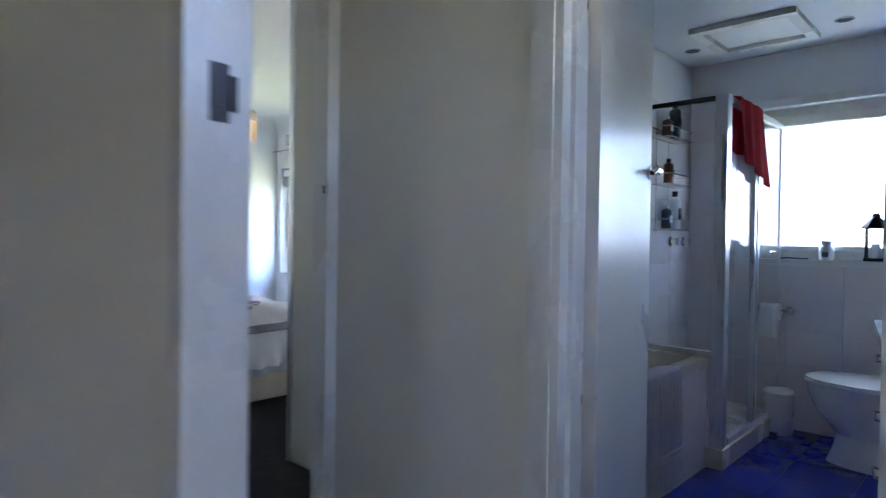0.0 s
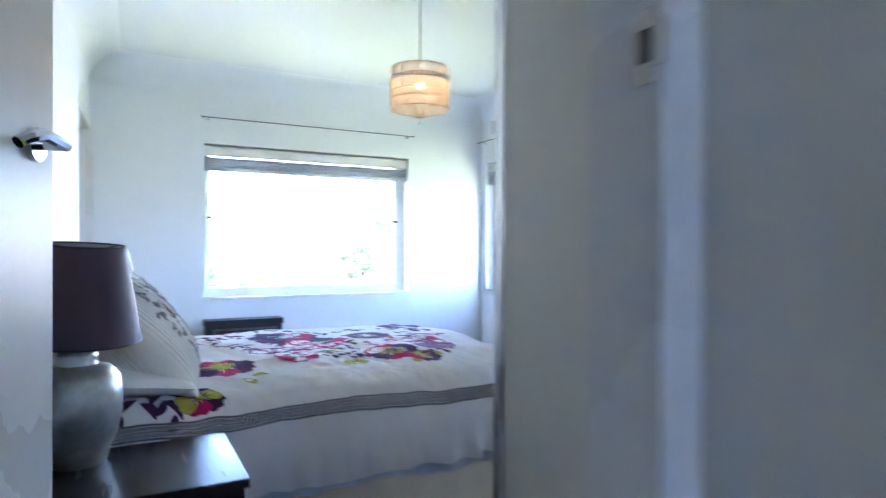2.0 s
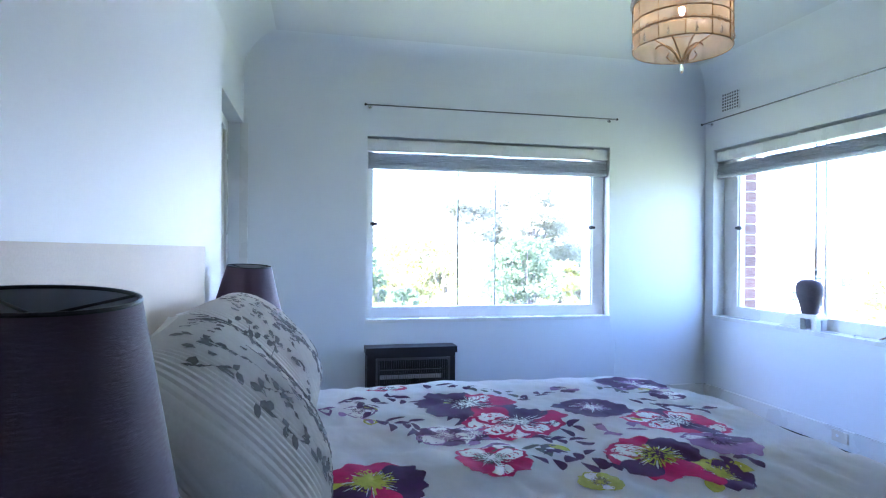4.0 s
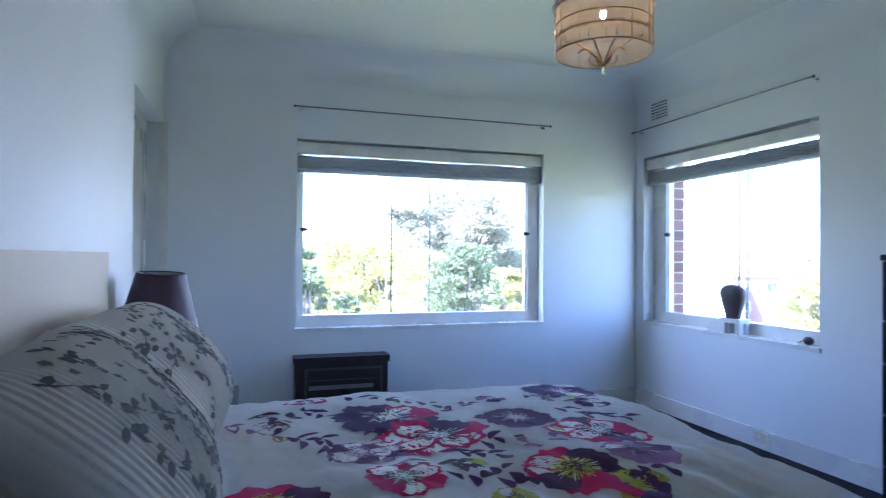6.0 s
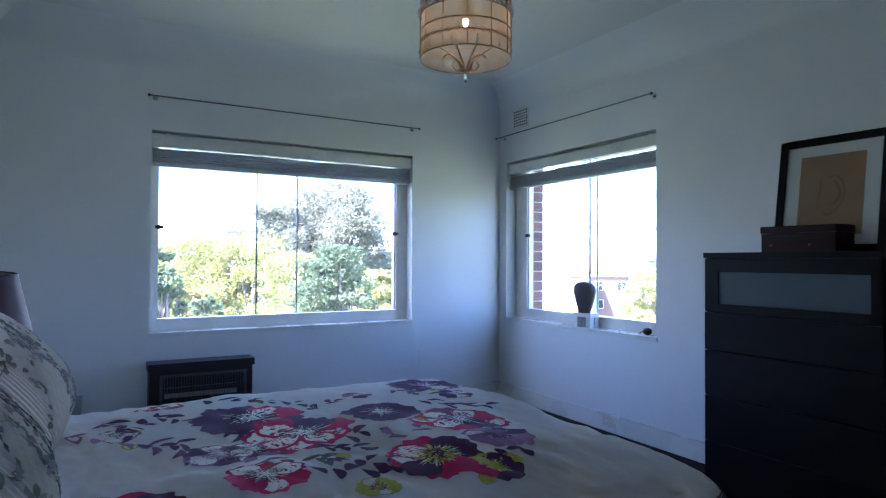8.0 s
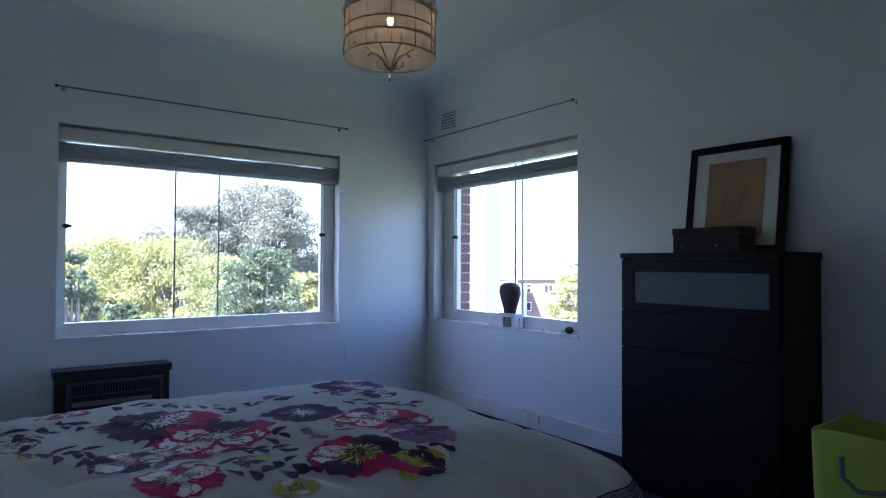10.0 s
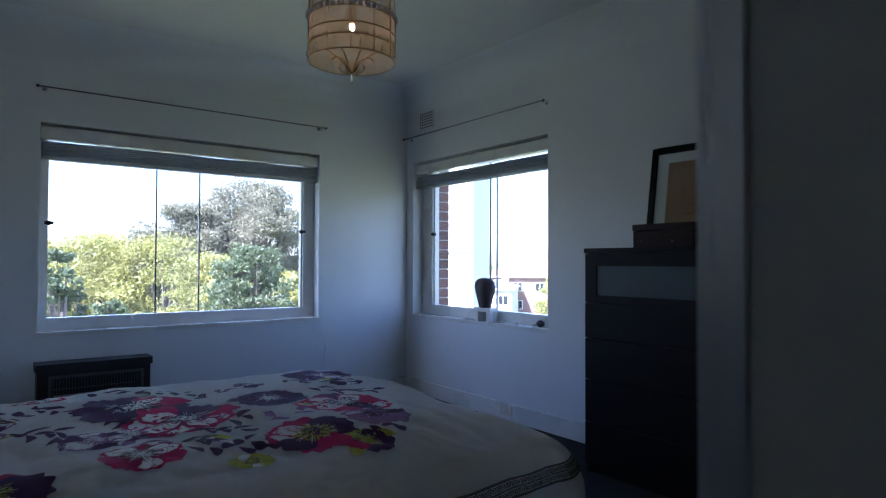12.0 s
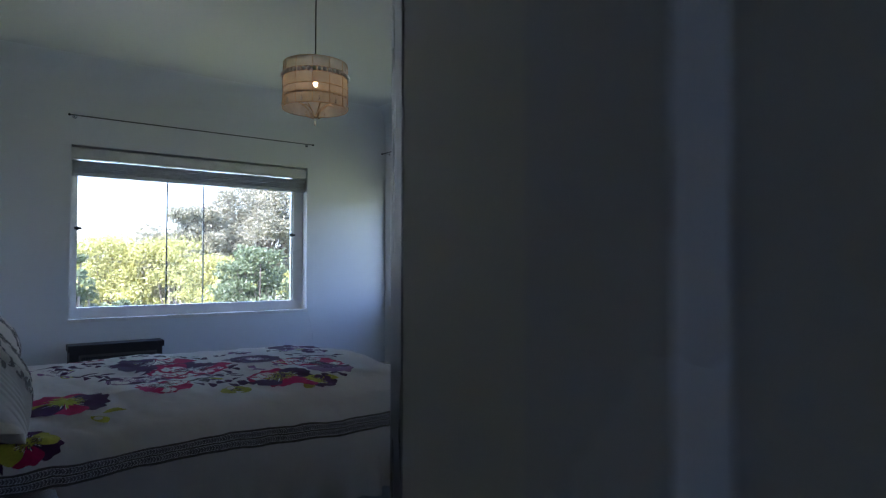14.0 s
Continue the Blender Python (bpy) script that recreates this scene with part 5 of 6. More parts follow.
for b in ((5.378, 5.884, -1.158, -1.152, 0.575, 1.836), (5.915, 5.919, -1.125, -0.62, 0.13, 1.826), (5.924, 5.928, -0.68, -0.18, 0.13, 1.826)):
    part("glass_panel", bbox(*b, 0.0005), GLASS, sh, "clear shower glass").visible_shadow = False
for y in (-0.68, -0.62, -0.18):
    part("stile", bbox(5.908, 5.934, y, y + 0.018, 0.13, 1.826, 0.003), ALU, sh)
part("lower_panel", bbox(5.872, 5.885, -1.174, -1.13, 0.10, 0.552, 0.002), TILE, sh)

rt = empty("red_towel", (5.93, -0.85, 1.86), "red towel thrown over the shower rail", "towel")
bm = bmesh.new()
rows = []
for k in range(15):
    t = k / 14
    row = []
    for i in range(17):
        y = -1.10 + 0.36 * i / 16 + 0.10 * t * (i / 16) + 0.12 * t
        if t < 0.25:
            x, z = 5.885 + 0.01 * math.sin(i), 1.60 + 0.27 * t / 0.25
        elif t < 0.35:
            x, z = 5.885 + 0.07 * (t - 0.25) / 0.1, 1.868
        else:
            x, z = 5.957 + 0.012 * math.sin(i * 1.1 + 2 * t) * t, 1.866 - (t - 0.35) / 0.65 * (0.30 + 0.13 * (i / 16))
        row.append(bm.verts.new((x, y, z)))
    rows.append(row)
for A, B in zip(rows, rows[1:]):
    for i in range(16):
        bm.faces.new((A[i], A[i + 1], B[i + 1], B[i]))
bmesh.ops.solidify(bm, geom=bm.faces, thickness=0.006)
part("cloth", bm, TOWELR, rt, "", 60)


def bottle(x, y, z, r, h, m, cap, label):
    e = empty("shampoo_bottle", (x, y, z), label, "bottle", "bottles in the shower caddy")
    bm = bmesh.new()
    lathe(bm, [(r * 0.95, 0.0), (r, 0.006), (r, h * 0.72), (r * 0.85, h * 0.80), (r * 0.4, h * 0.84), (r * 0.4, h * 0.86)], (x, y, z), 20)
    part("bottle_body", bm, m, e)
    bm = bmesh.new()
    lathe(bm, [(r * 0.46, h * 0.86), (r * 0.46, h)], (x, y, z), 16)
    part("cap", bm, cap, e)
    part("front_label", bbox(x + r * 0.8, x + r + 0.001, y - r * 0.5, y + r * 0.5, z + h * 0.25, z + h * 0.55, 0.001), cap, e)


cd = empty("shower_caddy", (5.43, -0.6, 1.2), "chrome wire shower caddy with three shelves", "caddy")
for z in (1.20, 1.47, 1.75):
    bm = bmesh.new()
    for zz_ in (z, z + 0.06):
        wire(bm, [(5.385, -0.80, zz_), (5.385, -0.46, zz_), (5.50, -0.46, zz_), (5.50, -0.80, zz_)], 0.0028, 6, True)
    for k in range(8):
        rod(bm, (5.385, -0.78 + 0.043 * k, z), (5.50, -0.78 + 0.043 * k, z), 0.002, n=5)
    part("wire_shelf", bm, CHROME, cd)
for y in (-0.72, -0.54):
    bm = bmesh.new()
    rod(bm, (5.38, y, 1.18), (5.38, y, 1.95), 0.003, n=6)
    part("upright", bm, CHROME, cd)
bottle(5.45, -0.60, 1.206, 0.036, 0.23, BOTW, BOTD, "white shampoo bottle with a black cap")
bottle(5.45, -0.72, 1.206, 0.030, 0.14, BOTD, BOTW, "short dark bottle in the caddy")
bottle(5.45, -0.62, 1.756, 0.034, 0.22, BOTD, BOTD, "black bottle on the upper caddy shelf")
bottle(5.45, -0.73, 1.756, 0.030, 0.12, BOTA, BOTW, "small amber bottle in the caddy")
bottle(5.45, -0.70, 1.476, 0.030, 0.15, BOTA, BOTD, "reddish bottle on the middle caddy shelf")
for y in (-0.50, -0.30):
    tp = empty("shower_tap", (5.40, y, 1.13), "round chrome shower tap on the tiled wall", "tap", "shower taps")
    bm = bmesh.new()
    rod(bm, (5.376, y, 1.13), (5.386, y, 1.13), 0.032, n=20)
    part("flange", bm, CHROME, tp)
    bm = bmesh.new()
    rod(bm, (5.386, y, 1.13), (5.43, y, 1.13), 0.018, 0.024, 14)
    part("knob", bm, CHROME, tp)

# bin, paper, toilet, vanity, sill things
bn = empty("pedal_bin", (5.955, -0.30, 0), "small white pedal bin on the blue floor", "bin")
bm = bmesh.new()
lathe(bm, [(0.076, 0.0), (0.078, 0.006), (0.080, 0.03), (0.082, 0.23)], (5.975, -0.31, 0), 32)
part("bin_body", bm, BINP, bn)
bm = bmesh.new()
lathe(bm, [(0.084, 0.231), (0.084, 0.246), (0.07, 0.262), (0.03, 0.27)], (5.975, -0.31, 0), 32)
part("lid", bm, BINP, bn)
part("pedal", bbox(5.955, 5.995, -0.42, -0.385, 0.012, 0.022, 0.003), BLACKM, bn)

tpz = empty("paper_holder", (5.9, -0.2, 0.72), "chrome toilet paper holder with a white roll", "paper holder")
bm = bmesh.new()
rod(bm, (5.83, -0.225, 0.72), (6.00, -0.225, 0.72), 0.006, n=10)
part("bar", bm, CHROME, tpz)
for x in (5.83, 6.0):
    bm = bmesh.new()
    rod(bm, (x, -0.170, 0.72), (x, -0.236, 0.72), 0.012, n=12)
    rod(bm, (x, -0.170, 0.72), (x, -0.178, 0.72), 0.024, n=16)
    part("mount", bm, CHROME, tpz)
bm = bmesh.new()
rod(bm, (5.852, -0.228, 0.712), (5.952, -0.228, 0.712), 0.05, n=28)
box(bm, 5.853, 5.951, -0.280, -0.277, 0.56, 0.71)
part("paper_roll", bm, PAPER, tpz, "white paper roll with a hanging sheet")

to = empty("toilet", (6.5, -0.62, 0), "white ceramic toilet with a closed seat", "toilet")


def oval(cx, cy, rx, ry, z, n=28, back=0.0):
    return [Vector((cx + rx * math.cos(a) + (back if math.cos(a) > 0.3 else 0), cy + ry * math.sin(a), z)) for a in np.linspace(0, 2 * math.pi, n + 1)[:-1]]


def loft(rings):
    bm = bmesh.new()
    R_ = [[bm.verts.new(p) for p in r] for r in rings]
    for A, B in zip(R_, R_[1:]):
        for i in range(len(A)):
            bm.faces.new((A[i], A[(i + 1) % len(A)], B[(i + 1) % len(A)], B[i]))
    bm.faces.new(R_[0][::-1])
    bm.faces.new(R_[-1])
    return bm


part("bowl", loft([oval(6.52, -0.62, 0.20, 0.12, 0.16), oval(6.48, -0.62, 0.25, 0.16, 0.27), oval(6.46, -0.62, 0.27, 0.18, 0.36), oval(6.46, -0.62, 0.275, 0.185, 0.40)]), PORC, to, "", 60)
part("pedestal", loft([oval(6.52, -0.62, 0.24, 0.12, 0.0), oval(6.53, -0.62, 0.22, 0.105, 0.08), oval(6.53, -0.62, 0.20, 0.11, 0.17)]), PORC, to, "", 60)
part("seat", loft([oval(6.46, -0.62, 0.28, 0.19, 0.402), oval(6.46, -0.62, 0.285, 0.195, 0.412), oval(6.46, -0.62, 0.28, 0.19, 0.42)]), PORC, to, "white seat", 60)
part("lid", loft([oval(6.46, -0.62, 0.275, 0.187, 0.423), oval(6.46, -0.62, 0.278, 0.19, 0.432), oval(6.46, -0.62, 0.25, 0.165, 0.441)]), PORC, to, "white closed lid", 60)
part("cistern", bbox(6.80, 6.98, -0.82, -0.42, 0.40, 0.80, 0.03, 4), PORC, to, "white cistern", 60)
part("back_wall_box", bbox(6.98, 7.34, -0.84, -0.40, 0.0, 0.82, 0.01), TILE, to)

va = empty("vanity_unit", (6.9, -1.8, 0), "white vanity unit with chrome drawer handles", "vanity")
part("benchtop", bbox(6.56, 7.34, -2.20, -1.25, 0.77, 0.81, 0.012, 3), PORC, va, "white moulded benchtop")
part("body", bbox(6.61, 7.33, -2.18, -1.27, 0.10, 0.77, 0.003), GLOSS, va)
part("plinth", bbox(6.66, 7.33, -2.16, -1.29, 0.0, 0.10, 0.003), GLOSS, va)
for k, (a, b) in enumerate(((0.12, 0.32), (0.33, 0.54), (0.55, 0.76))):
    dr = part("drawer", bbox(6.595, 6.609, -1.72, -1.28, a, b, 0.004), GLOSS, va)
    bm = bmesh.new()
    wire(bm, [(6.595, -1.57, b - 0.07), (6.565, -1.57, b - 0.07), (6.565, -1.43, b - 0.07), (6.595, -1.43, b - 0.07)], 0.005, 8)
    part("handle", bm, CHROME, dr, "chrome bar handle")
part("door", bbox(6.595, 6.609, -2.17, -1.73, 0.12, 0.76, 0.004), GLOSS, va)

# the unit's front stands a little askew
for o in va.children_recursive:
    for v_ in o.data.vertices:
        skew = max(0.0, -1.27 - v_.co.y) * 0.17
        v_.co.x = min(7.34, v_.co.x + skew)

ln = empty("lantern", (6.41, -0.13, SILL), "dark metal lantern with glass panes on the sill", "lantern")
lx, ly, lz = 6.41, -0.135, SILL + 0.003
part("foot_plate", bbox(lx - 0.052, lx + 0.052, ly - 0.035, ly + 0.035, lz, lz + 0.018, 0.004), BLACKM, ln)
for sx in (-1, 1):
    for sy in (-1, 1):
        part("post", bbox(lx + sx * 0.043 - 0.005, lx + sx * 0.043 + 0.005, ly + sy * 0.027 - 0.004, ly + sy * 0.027 + 0.004, lz + 0.018, lz + 0.185, 0.001), BLACKM, ln)
for sy in (-1, 1):
    part("pane", bbox(lx - 0.04, lx + 0.04, ly + sy * 0.027 - 0.001, ly + sy * 0.027 + 0.001, lz + 0.018, lz + 0.185, 0.0003), GLASS, ln)
bm = bmesh.new()
lathe(bm, [(0.07, 0.185), (0.072, 0.195), (0.035, 0.235), (0.02, 0.25), (0.022, 0.262), (0.012, 0.272)], (lx, ly, lz), 6)
for v_ in bm.verts:
    v_.co.y = ly + (v_.co.y - ly) * 0.55
part("roof", bm, BLACKM, ln, "", 20)
bm = bmesh.new()
wire(bm, [(lx + 0.02 * math.cos(a), ly, lz + 0.288 + 0.018 * math.sin(a)) for a in np.linspace(0, 6.28, 17)[:-1]], 0.003, 6, True)
part("ring", bm, BLACKM, ln)
bm = bmesh.new()
rod(bm, (lx, ly, lz + 0.018), (lx, ly, lz + 0.10), 0.02, n=14)
part("candle", bm, PORC, ln, "white candle")

ob_ = empty("oil_burner", (6.17, -0.14, SILL), "small patterned ceramic oil burner on the sill", "oil burner")
bm = bmesh.new()
lathe(bm, [(0.034, 0), (0.042, 0.02), (0.042, 0.055), (0.026, 0.085), (0.034, 0.115), (0.030, 0.116), (0.02, 0.095)], (6.172, -0.135, lz), 20)
part("burner_body", bm, PORC, ob_)
# Dark patch on the solid body, drawing the shade inside the burner's mouth.
part("opening", bbox(6.155, 6.189, -0.179, -0.172, lz + 0.018, lz + 0.048, 0.002), SMOKE, ob_)
bm = bmesh.new()
wire(bm, [(5.93, -0.14, lz + 0.006), (5.97, -0.15, lz + 0.010), (6.03, -0.145, lz + 0.006), (6.08, -0.15, lz + 0.006)], 0.005, 6)
single("razor", bm, SMOKE, "thin grey razor lying on the bathroom sill", "razor")


# ---- outside ----
GZ = -9.0
bm = bmesh.new()
rows = []
for i in range(61):
    row = []
    for j in range(61):
        x, y = -3000 + 100 * i, -3000 + 100 * j
        row.append(bm.verts.new((x, y, GZ - 0.2 + 3.0 * noise.noise(Vector((x / 400, y / 400, 0))) * min(1, math.hypot(x, y) / 600))))
    rows.append(row)
for A, B in zip(rows, rows[1:]):
    for i in range(60):
        bm.faces.new((A[i], B[i], B[i + 1], A[i + 1]))
structure("ground", bm, GRASS, "dry grassy ground far below the windows", "ground", 60)


def leaves(name, pts, size, material, parent, seed, label=""):
    """Many small leaf blades round the given clump centres (x, y, z, spread, count)."""
    rng = np.random.default_rng(seed)
    P = np.concatenate([np.array([x, y, z]) + np.clip(rng.normal(0, 1, (n, 3)), -1.7, 1.7) * np.array([s, s, s * 0.62]) * 0.55 for x, y, z, s, n in pts])
    n = len(P)
    a = rng.normal(0, 1, (n, 3))
    a /= np.linalg.norm(a, axis=1)[:, None]
    b = np.cross(a, rng.normal(0, 1, (n, 3)))
    b /= np.linalg.norm(b, axis=1)[:, None] + 1e-9
    ln = size * rng.uniform(0.6, 1.3, (n, 1))
    V = np.stack([P - a * ln, P + b * ln * 0.42, P + a * ln, P - b * ln * 0.42], 1).reshape(-1, 3)
    me = bpy.data.meshes.new(name)
    me.from_pydata(V.tolist(), [], np.arange(4 * n).reshape(-1, 4).tolist())
    me.materials.append(material)
    ob = new(name, me)
    if parent:
        ob.parent = parent
        ob.matrix_parent_inverse = parent.matrix_basis.inverted()
    return tagged(ob, label, kind="stuff")


def tree(base, top, width, low, material, seed, n, size, label, clumps=34, bare=0.25, bark=BARK):
    """Trunk, forking limbs and a ragged crown."""
    rnd = random.Random(seed)
    x, y, z0 = base
    e = empty("tree", base, label, "tree", "trees outside")
    bm = bmesh.new()
    fork = Vector((x + rnd.uniform(-.3, .3), y + rnd.uniform(-.3, .3), low - 0.12 * (top - low)))
    r = 0.02 * (top - z0)
    rod(bm, (x, y, z0), fork, r * 1.3, r * 0.85, 9)
    centres = []
    for k in range(clumps):
        t = rnd.random()
        h = low + (top - low) * (0.08 + 0.90 * t ** 0.8)
        env = math.sqrt(max(0.05, 1 - ((h - low) / (top - low) * 1.7 - 0.75) ** 2 / 1.05))
        q = width / 2 * env * math.sqrt(rnd.random())
        a = rnd.uniform(0, 6.28)
        centres.append(Vector((x + q * math.cos(a), y + q * math.sin(a), h)))
    for k, c in enumerate(centres):
        if k % 3 == 0:
            mid = fork.lerp(c, 0.5) + Vector((rnd.uniform(-.3, .3), rnd.uniform(-.3, .3), 0.12 * (top - low))) * 0.5
            rod(bm, fork, mid, r * 0.45, r * 0.25, 6, False)
            rod(bm, mid, c, r * 0.25, r * 0.06, 5, False)
    part("trunk", bm, bark, e, "pale branching trunk", 60)
    cl = [(c.x, c.y, c.z, width * rnd.uniform(0.07, 0.15), int(n / clumps)) for c in centres]
    leaves("crown", cl, size, material, e, seed)
    return e


def at(bearing, dist):
    """A place by degrees west of north and metres, seen from the middle of the bedroom."""
    a = radians(bearing)
    return 4.6 - dist * math.sin(a), -3.1 + dist * math.cos(a)


for b, d_, top, wd, low, m, sd, n, sz, lab, cl in (
        (69.8, 46, 6.7, 8.0, -0.8, GUM, 21, 42000, 0.11, "tall grey-green gum tree with a ragged open crown", 46),
        (75.2, 44, 4.9, 6.6, -1.8, GUM, 22, 44000, 0.11, "grey-green gum tree with a sparse open crown", 36),
        (70.2, 27, 1.75, 3.3, -3.0, GREEN, 23, 13000, 0.10, "dense dark green leafy tree", 40),
        (85.0, 17, 1.42, 1.15, -2.5, GREEN, 24, 3500, 0.09, "dark green leafy tree close to the window", 24),
        (81.3, 20, 0.05, 1.2, -3.0, GREEN, 33, 2500, 0.09, "low dark green shrub", 20),
        (82.0, 45, 2.9, 7.5, -4.0, OLIVE, 25, 16000, 0.13, "sunlit yellow-green tree with a rounded crown", 40),
        (77.0, 42, 2.6, 6.5, -4.0, OLIVE, 26, 16000, 0.12, "sunlit yellow-green tree with a rounded crown", 40),
        (73.5, 36, 1.3, 5.0, -4.0, OLIVE, 27, 14000, 0.11, "sunlit yellow-green tree with a rounded crown", 36),
        (87.0, 50, 2.7, 8.0, -4.0, OLIVE, 28, 14000, 0.14, "sunlit yellow-green tree with a rounded crown", 36),
        (66.2, 34, 0.6, 2.6, -4.0, OLIVE, 29, 5000, 0.16, "sunlit yellow-green tree with a rounded crown", 30),
        (64.5, 50, 1.5, 6.0, -4.0, GUM, 30, 6000, 0.2, "grey-green tree behind the house", 30),
        (92.0, 40, 2.4, 8.0, -4.0, OLIVE, 31, 6000, 0.22, "sunlit yellow-green tree with a rounded crown", 30),
        (41.0, 60, 0.3, 6.0, -5.0, OLIVE, 32, 6000, 0.22, "pale yellow-green tree by the brick flats", 30)):
    x, y = at(b, d_)
    tree((x, y, GZ), top, wd, low, m, sd, n, sz, lab, cl * 3)

# distant woods on the rise
rng = random.Random(8)
pts = []
for k in range(150):
    b = rng.uniform(30, 100)
    d_ = rng.uniform(150, 260)
    x, y = at(b, d_)
    pts.append((x, y, rng.uniform(-7.5, 0.2) + (1.2 if 60 < b < 100 else -0.5), rng.uniform(4, 7), 130))
w_ = leaves("far_woods", pts, 0.9, FARTREE, None, 77, "distant grey-green wooded rise")
tagged(w_, category="trees", kind="stuff")


def house(name, bearing, dist, turn, w, d_, base, eave, ridge, wallm, rows, cols, label, hip=True):
    """A block of flats: walls, hipped roof, chimney and windows storey by storey."""
    x, y = at(bearing, dist)
    e = empty(name, (x, y, base), label, "building", "buildings outside")
    e.matrix_basis = pose(x, y, 0, 0, 0, turn)
    part_local("wall", bbox(-w / 2, w / 2, -d_ / 2, d_ / 2, GZ - 1, eave, 0.02, 1), wallm, e)
    bm = bmesh.new()
    o = 0.5
    c = [bm.verts.new(p) for p in ((-w / 2 - o, -d_ / 2 - o, eave), (w / 2 + o, -d_ / 2 - o, eave), (w / 2 + o, d_ / 2 + o, eave), (-w / 2 - o, d_ / 2 + o, eave))]
    k = min(d_ / 2, w / 2) * (0.9 if hip else 0.0)
    a, b = bm.verts.new((-w / 2 - o + k, 0, ridge)), bm.verts.new((w / 2 + o - k, 0, ridge))
    for f in ((c[0], c[1], b, a), (c[1], c[2], b), (c[2], c[3], a, b), (c[3], c[0], a), (c[3], c[2], c[1], c[0])):
        bm.faces.new(f)
    roof = part_local("roof", bm, TERRA if wallm is FARBR else GREYC, e)
    part_local("fascia", bbox(-w / 2 - o, w / 2 + o, -d_ / 2 - o - 0.05, -d_ / 2 - o, eave - 0.25, eave + 0.02, 0.01, 1), GLOSS, e)
    ch_ = part_local("chimney", bbox(w * 0.12, w * 0.12 + 0.9, -0.4, 0.4, eave, ridge + 0.9, 0.02, 1), wallm, roof)
    for r_ in range(rows):
        for c_ in range(cols):
            wx = -w / 2 + w * (c_ + 0.5) / cols
            wz = eave - 1.75 - 2.9 * r_
            wi = part_local("window", bbox(wx - 0.75, wx + 0.75, -d_ / 2 - 0.04, -d_ / 2 + 0.02, wz - 0.7, wz + 0.75, 0.02, 1), GLOSS, e, "white framed window")
            part_local("pane", bbox(wx - 0.65, wx - 0.05, -d_ / 2 - 0.06, -d_ / 2 - 0.041, wz - 0.6, wz + 0.65, 0.005, 1), DARKG, wi)
            part_local("pane", bbox(wx + 0.05, wx + 0.65, -d_ / 2 - 0.06, -d_ / 2 - 0.041, wz - 0.6, wz + 0.65, 0.005, 1), DARKG, wi)
    return e


house("brick_flats", 44.6, 105, 40, 14.0, 10.0, GZ, -1.0, 2.1, FARBR, 2, 4, "red brick flats with a terracotta hipped roof")
house("brick_house", 39.0, 130, 20, 12.0, 10.0, GZ, -2.2, 0.6, FARBR, 2, 3, "smaller brick house with a tiled roof")
house("white_flats", 47.6, 95, 40, 5.0, 9.0, GZ, -2.6, -1.4, RENDER_W, 2, 2, "white rendered flats with a low roof")
house("white_cottage", 66.0, 75, 60, 6.0, 8.0, GZ, -2.6, -1.6, RENDER_W, 1, 2, "small white house between the trees")
# white block across the way
nb = empty("white_block", (-13, 11, GZ), "tall white rendered block of flats next door", "building", "buildings outside")
nb.matrix_basis = pose(*at(55.2, 19), 0, 0, 0, 45)
part_local("wall", bbox(-3.4, 1.75, 0, 8, GZ - 1, 6.2, 0.03, 1), RENDER_W, nb)
part_local("roof", bbox(-3.9, 2.25, -0.5, 8.5, 6.2, 6.45, 0.03, 1), GREYC, nb, "flat overhanging roof")
part_local("string_course", bbox(-3.42, 1.77, -0.05, -0.002, 1.45, 1.60, 0.01, 1), RENDER_W, nb)
for wx in (-2.3,):
    for wz in (-1.2, 3.2):
        wi = part_local("window", bbox(wx - 0.6, wx + 0.6, -0.03, 0.02, wz - 0.6, wz + 0.6, 0.02, 1), GLOSS, nb)
        part_local("pane", bbox(wx - 0.5, wx + 0.5, -0.045, -0.031, wz - 0.5, wz + 0.5, 0.005, 1), DARKG, wi)


# ---- pieces: bricks of the window jambs, tiles ----
def pieces(name, parent, mesh_, places):
    for p in places:
        ob = new(name, mesh_)
        ob.parent = parent
        ob.matrix_parent_inverse = parent.matrix_basis.inverted()
        ob.location = p


def jamb(name, x0, x1, y0, y1, label):
    bm = bmesh.new()
    box(bm, x0 + 0.008, x1 - 0.008, y0 + 0.008, y1 - 0.008, 0.2, 2.6)
    return structure(name, bm, MORTAR, label, "wall")


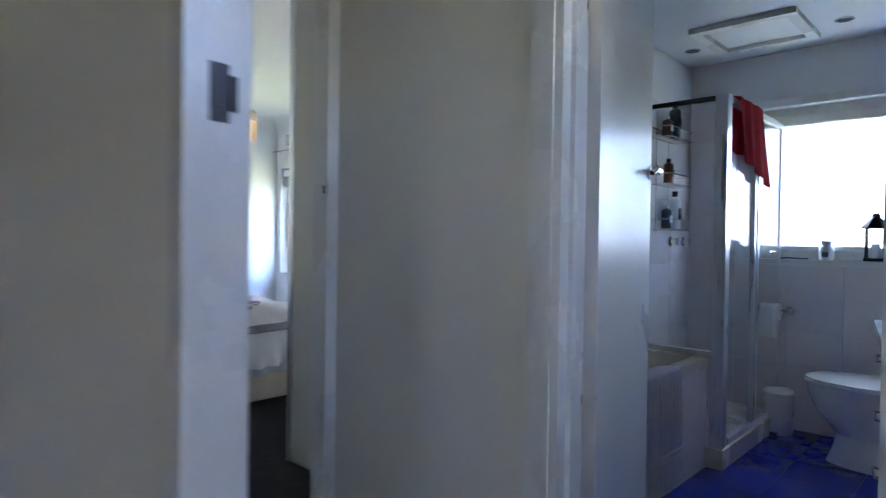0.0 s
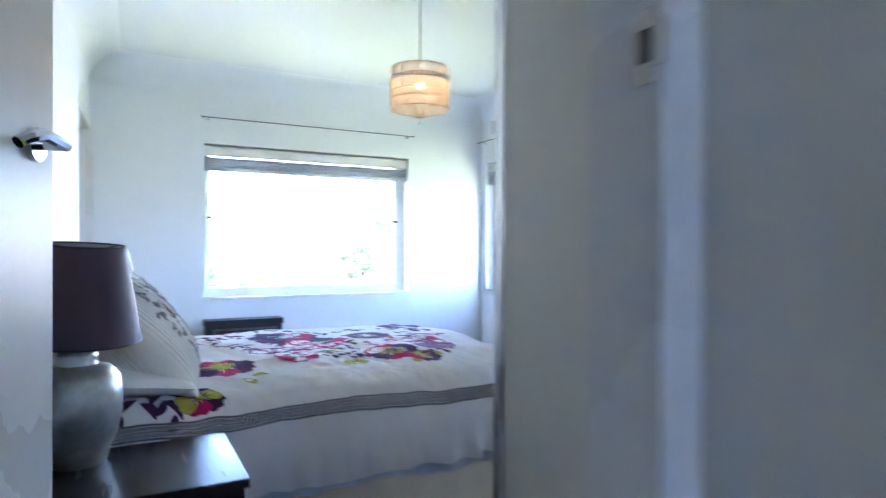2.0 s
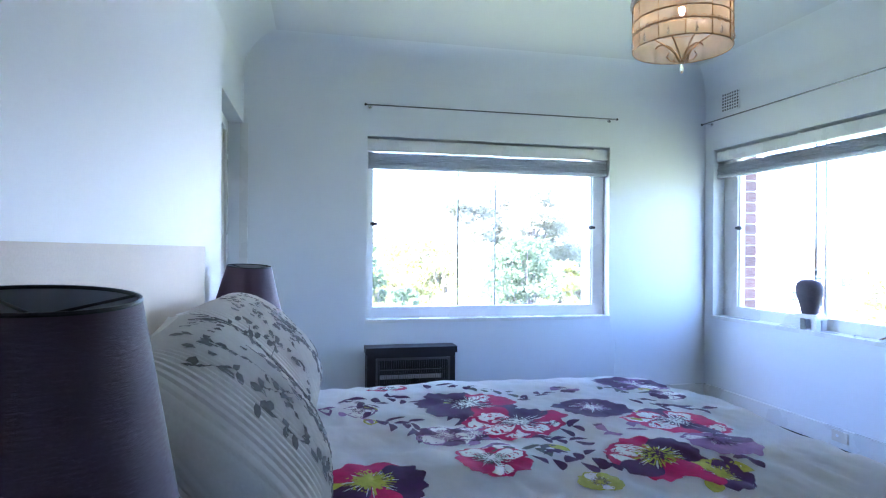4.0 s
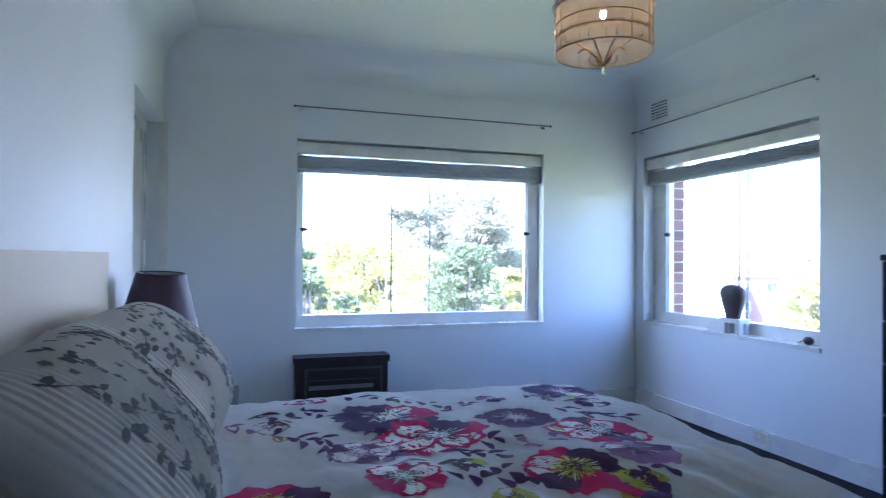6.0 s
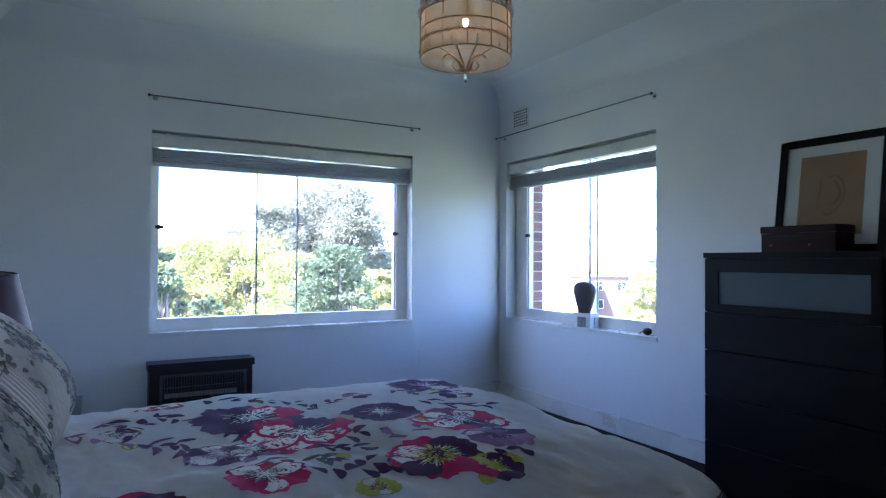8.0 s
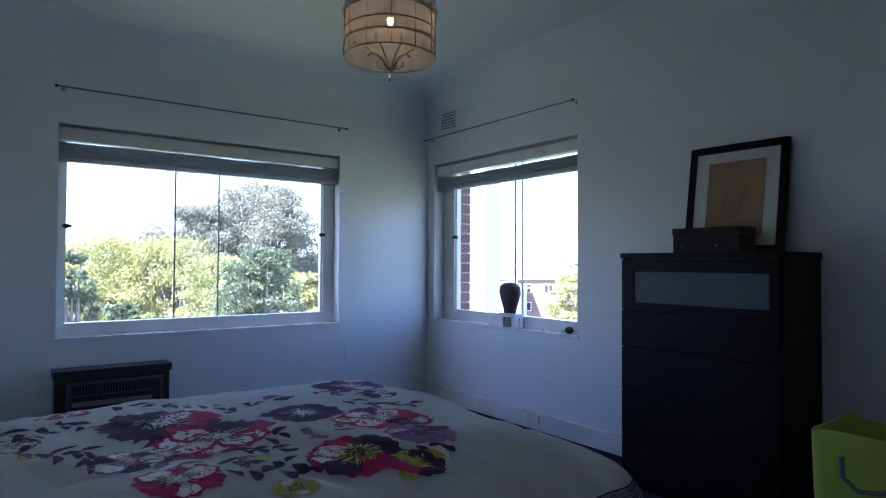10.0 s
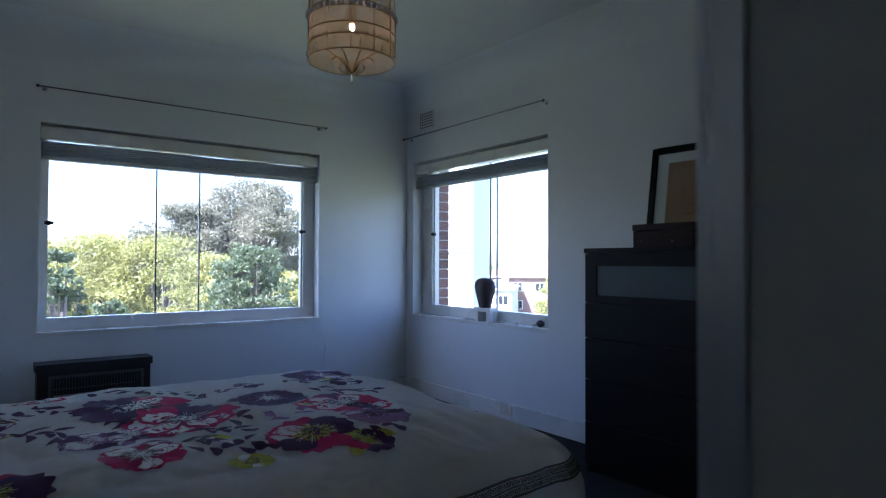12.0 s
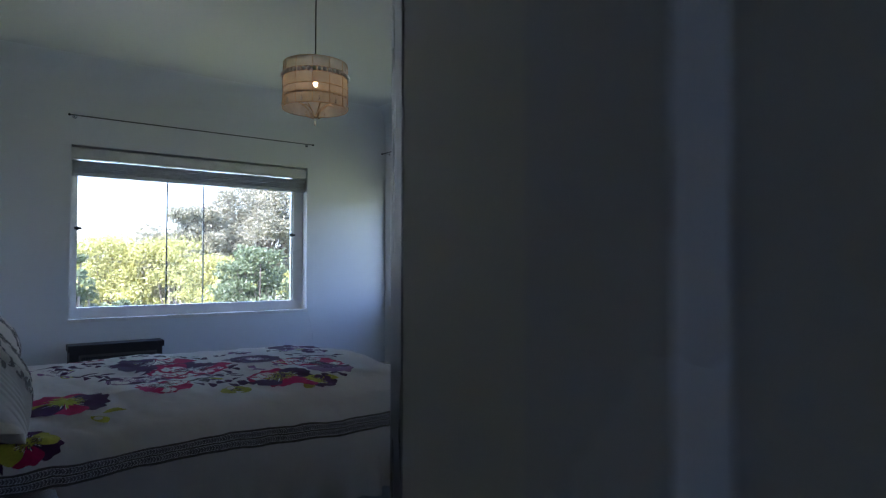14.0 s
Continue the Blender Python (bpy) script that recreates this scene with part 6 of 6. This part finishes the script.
jn = jamb("wall_brick_north", -0.32, 0.20, 0.201, 0.325, "red brick outer jamb beside the corner window")
jw = jamb("wall_brick_west", -0.325, -0.201, -0.88, -0.30, "red brick outer jamb beside the wide window")
bl_, bh_ = 0.23, 0.076
mb = mesh_of("brick", bbox(0, bl_, 0, 0.122, 0, bh_, 0.004, 1), BRICK)
mbh = mesh_of("brick", bbox(0, 0.11, 0, 0.122, 0, bh_, 0.004, 1), BRICK)
mw = mesh_of("brick", bbox(0, 0.122, 0, bl_, 0, bh_, 0.004, 1), BRICK)
mwh = mesh_of("brick", bbox(0, 0.122, 0, 0.11, 0, bh_, 0.004, 1), BRICK)
for k in range(27):
    z = 0.22 + 0.086 * k
    if k % 2:
        pieces("brick", jn, mb, [(0.202 - bl_, 0.202, z), (0.202 - 2 * bl_ - 0.01, 0.202, z)])
        pieces("brick", jw, mw, [(-0.325, -0.882, z), (-0.325, -0.642, z)])
    else:
        pieces("brick", jn, mbh, [(0.202 - 0.11, 0.202, z)])
        pieces("brick", jn, mb, [(0.202 - 0.12 - bl_, 0.202, z)])
        pieces("brick", jw, mwh, [(-0.325, -0.882, z)])
        pieces("brick", jw, mw, [(-0.325, -0.762, z)])

mt = mesh_of("tile", bbox(0, 0.296, -0.007, 0, 0, 0.196, 0.002, 1), TILE)
wn_ = bpy.data.objects["wall_bath_north"]
ww_ = bpy.data.objects["wall_bath_west"]
for r_ in range(10):
    for c_ in range(7):
        x, z = 5.375 + 0.2985 * c_, 0.002 + 0.1985 * r_
        if x + 0.296 > 7.36:
            continue
        if x + 0.296 > 5.755 and x < 6.605 and z + 0.196 > SILL - 0.021:
            continue
        pieces("tile", wn_, mt, [(x, -0.1605, z)])
mt2 = mesh_of("tile", bbox(0, 0.007, 0, 0.296, 0, 0.196, 0.002, 1), TILE)
for r_ in range(10):
    for c_ in range(9):
        y, z = -2.87 + 0.2985 * c_, 0.002 + 0.1985 * r_
        if z < 0.55 and y < -1.2:
            continue
        pieces("tile", ww_, mt2, [(5.3705, y, z)])
mf = mesh_of("floor_tile", bbox(0, 0.296, 0, 0.296, -0.004, 0.0, 0.0015, 1), BLUEF)
for i in range(5):
    for j in range(9):
        pieces("floor_tile", bath_floor, mf, [(5.90 + 0.30 * i - 0.02, -2.88 + 0.30 * j, 0.004)])
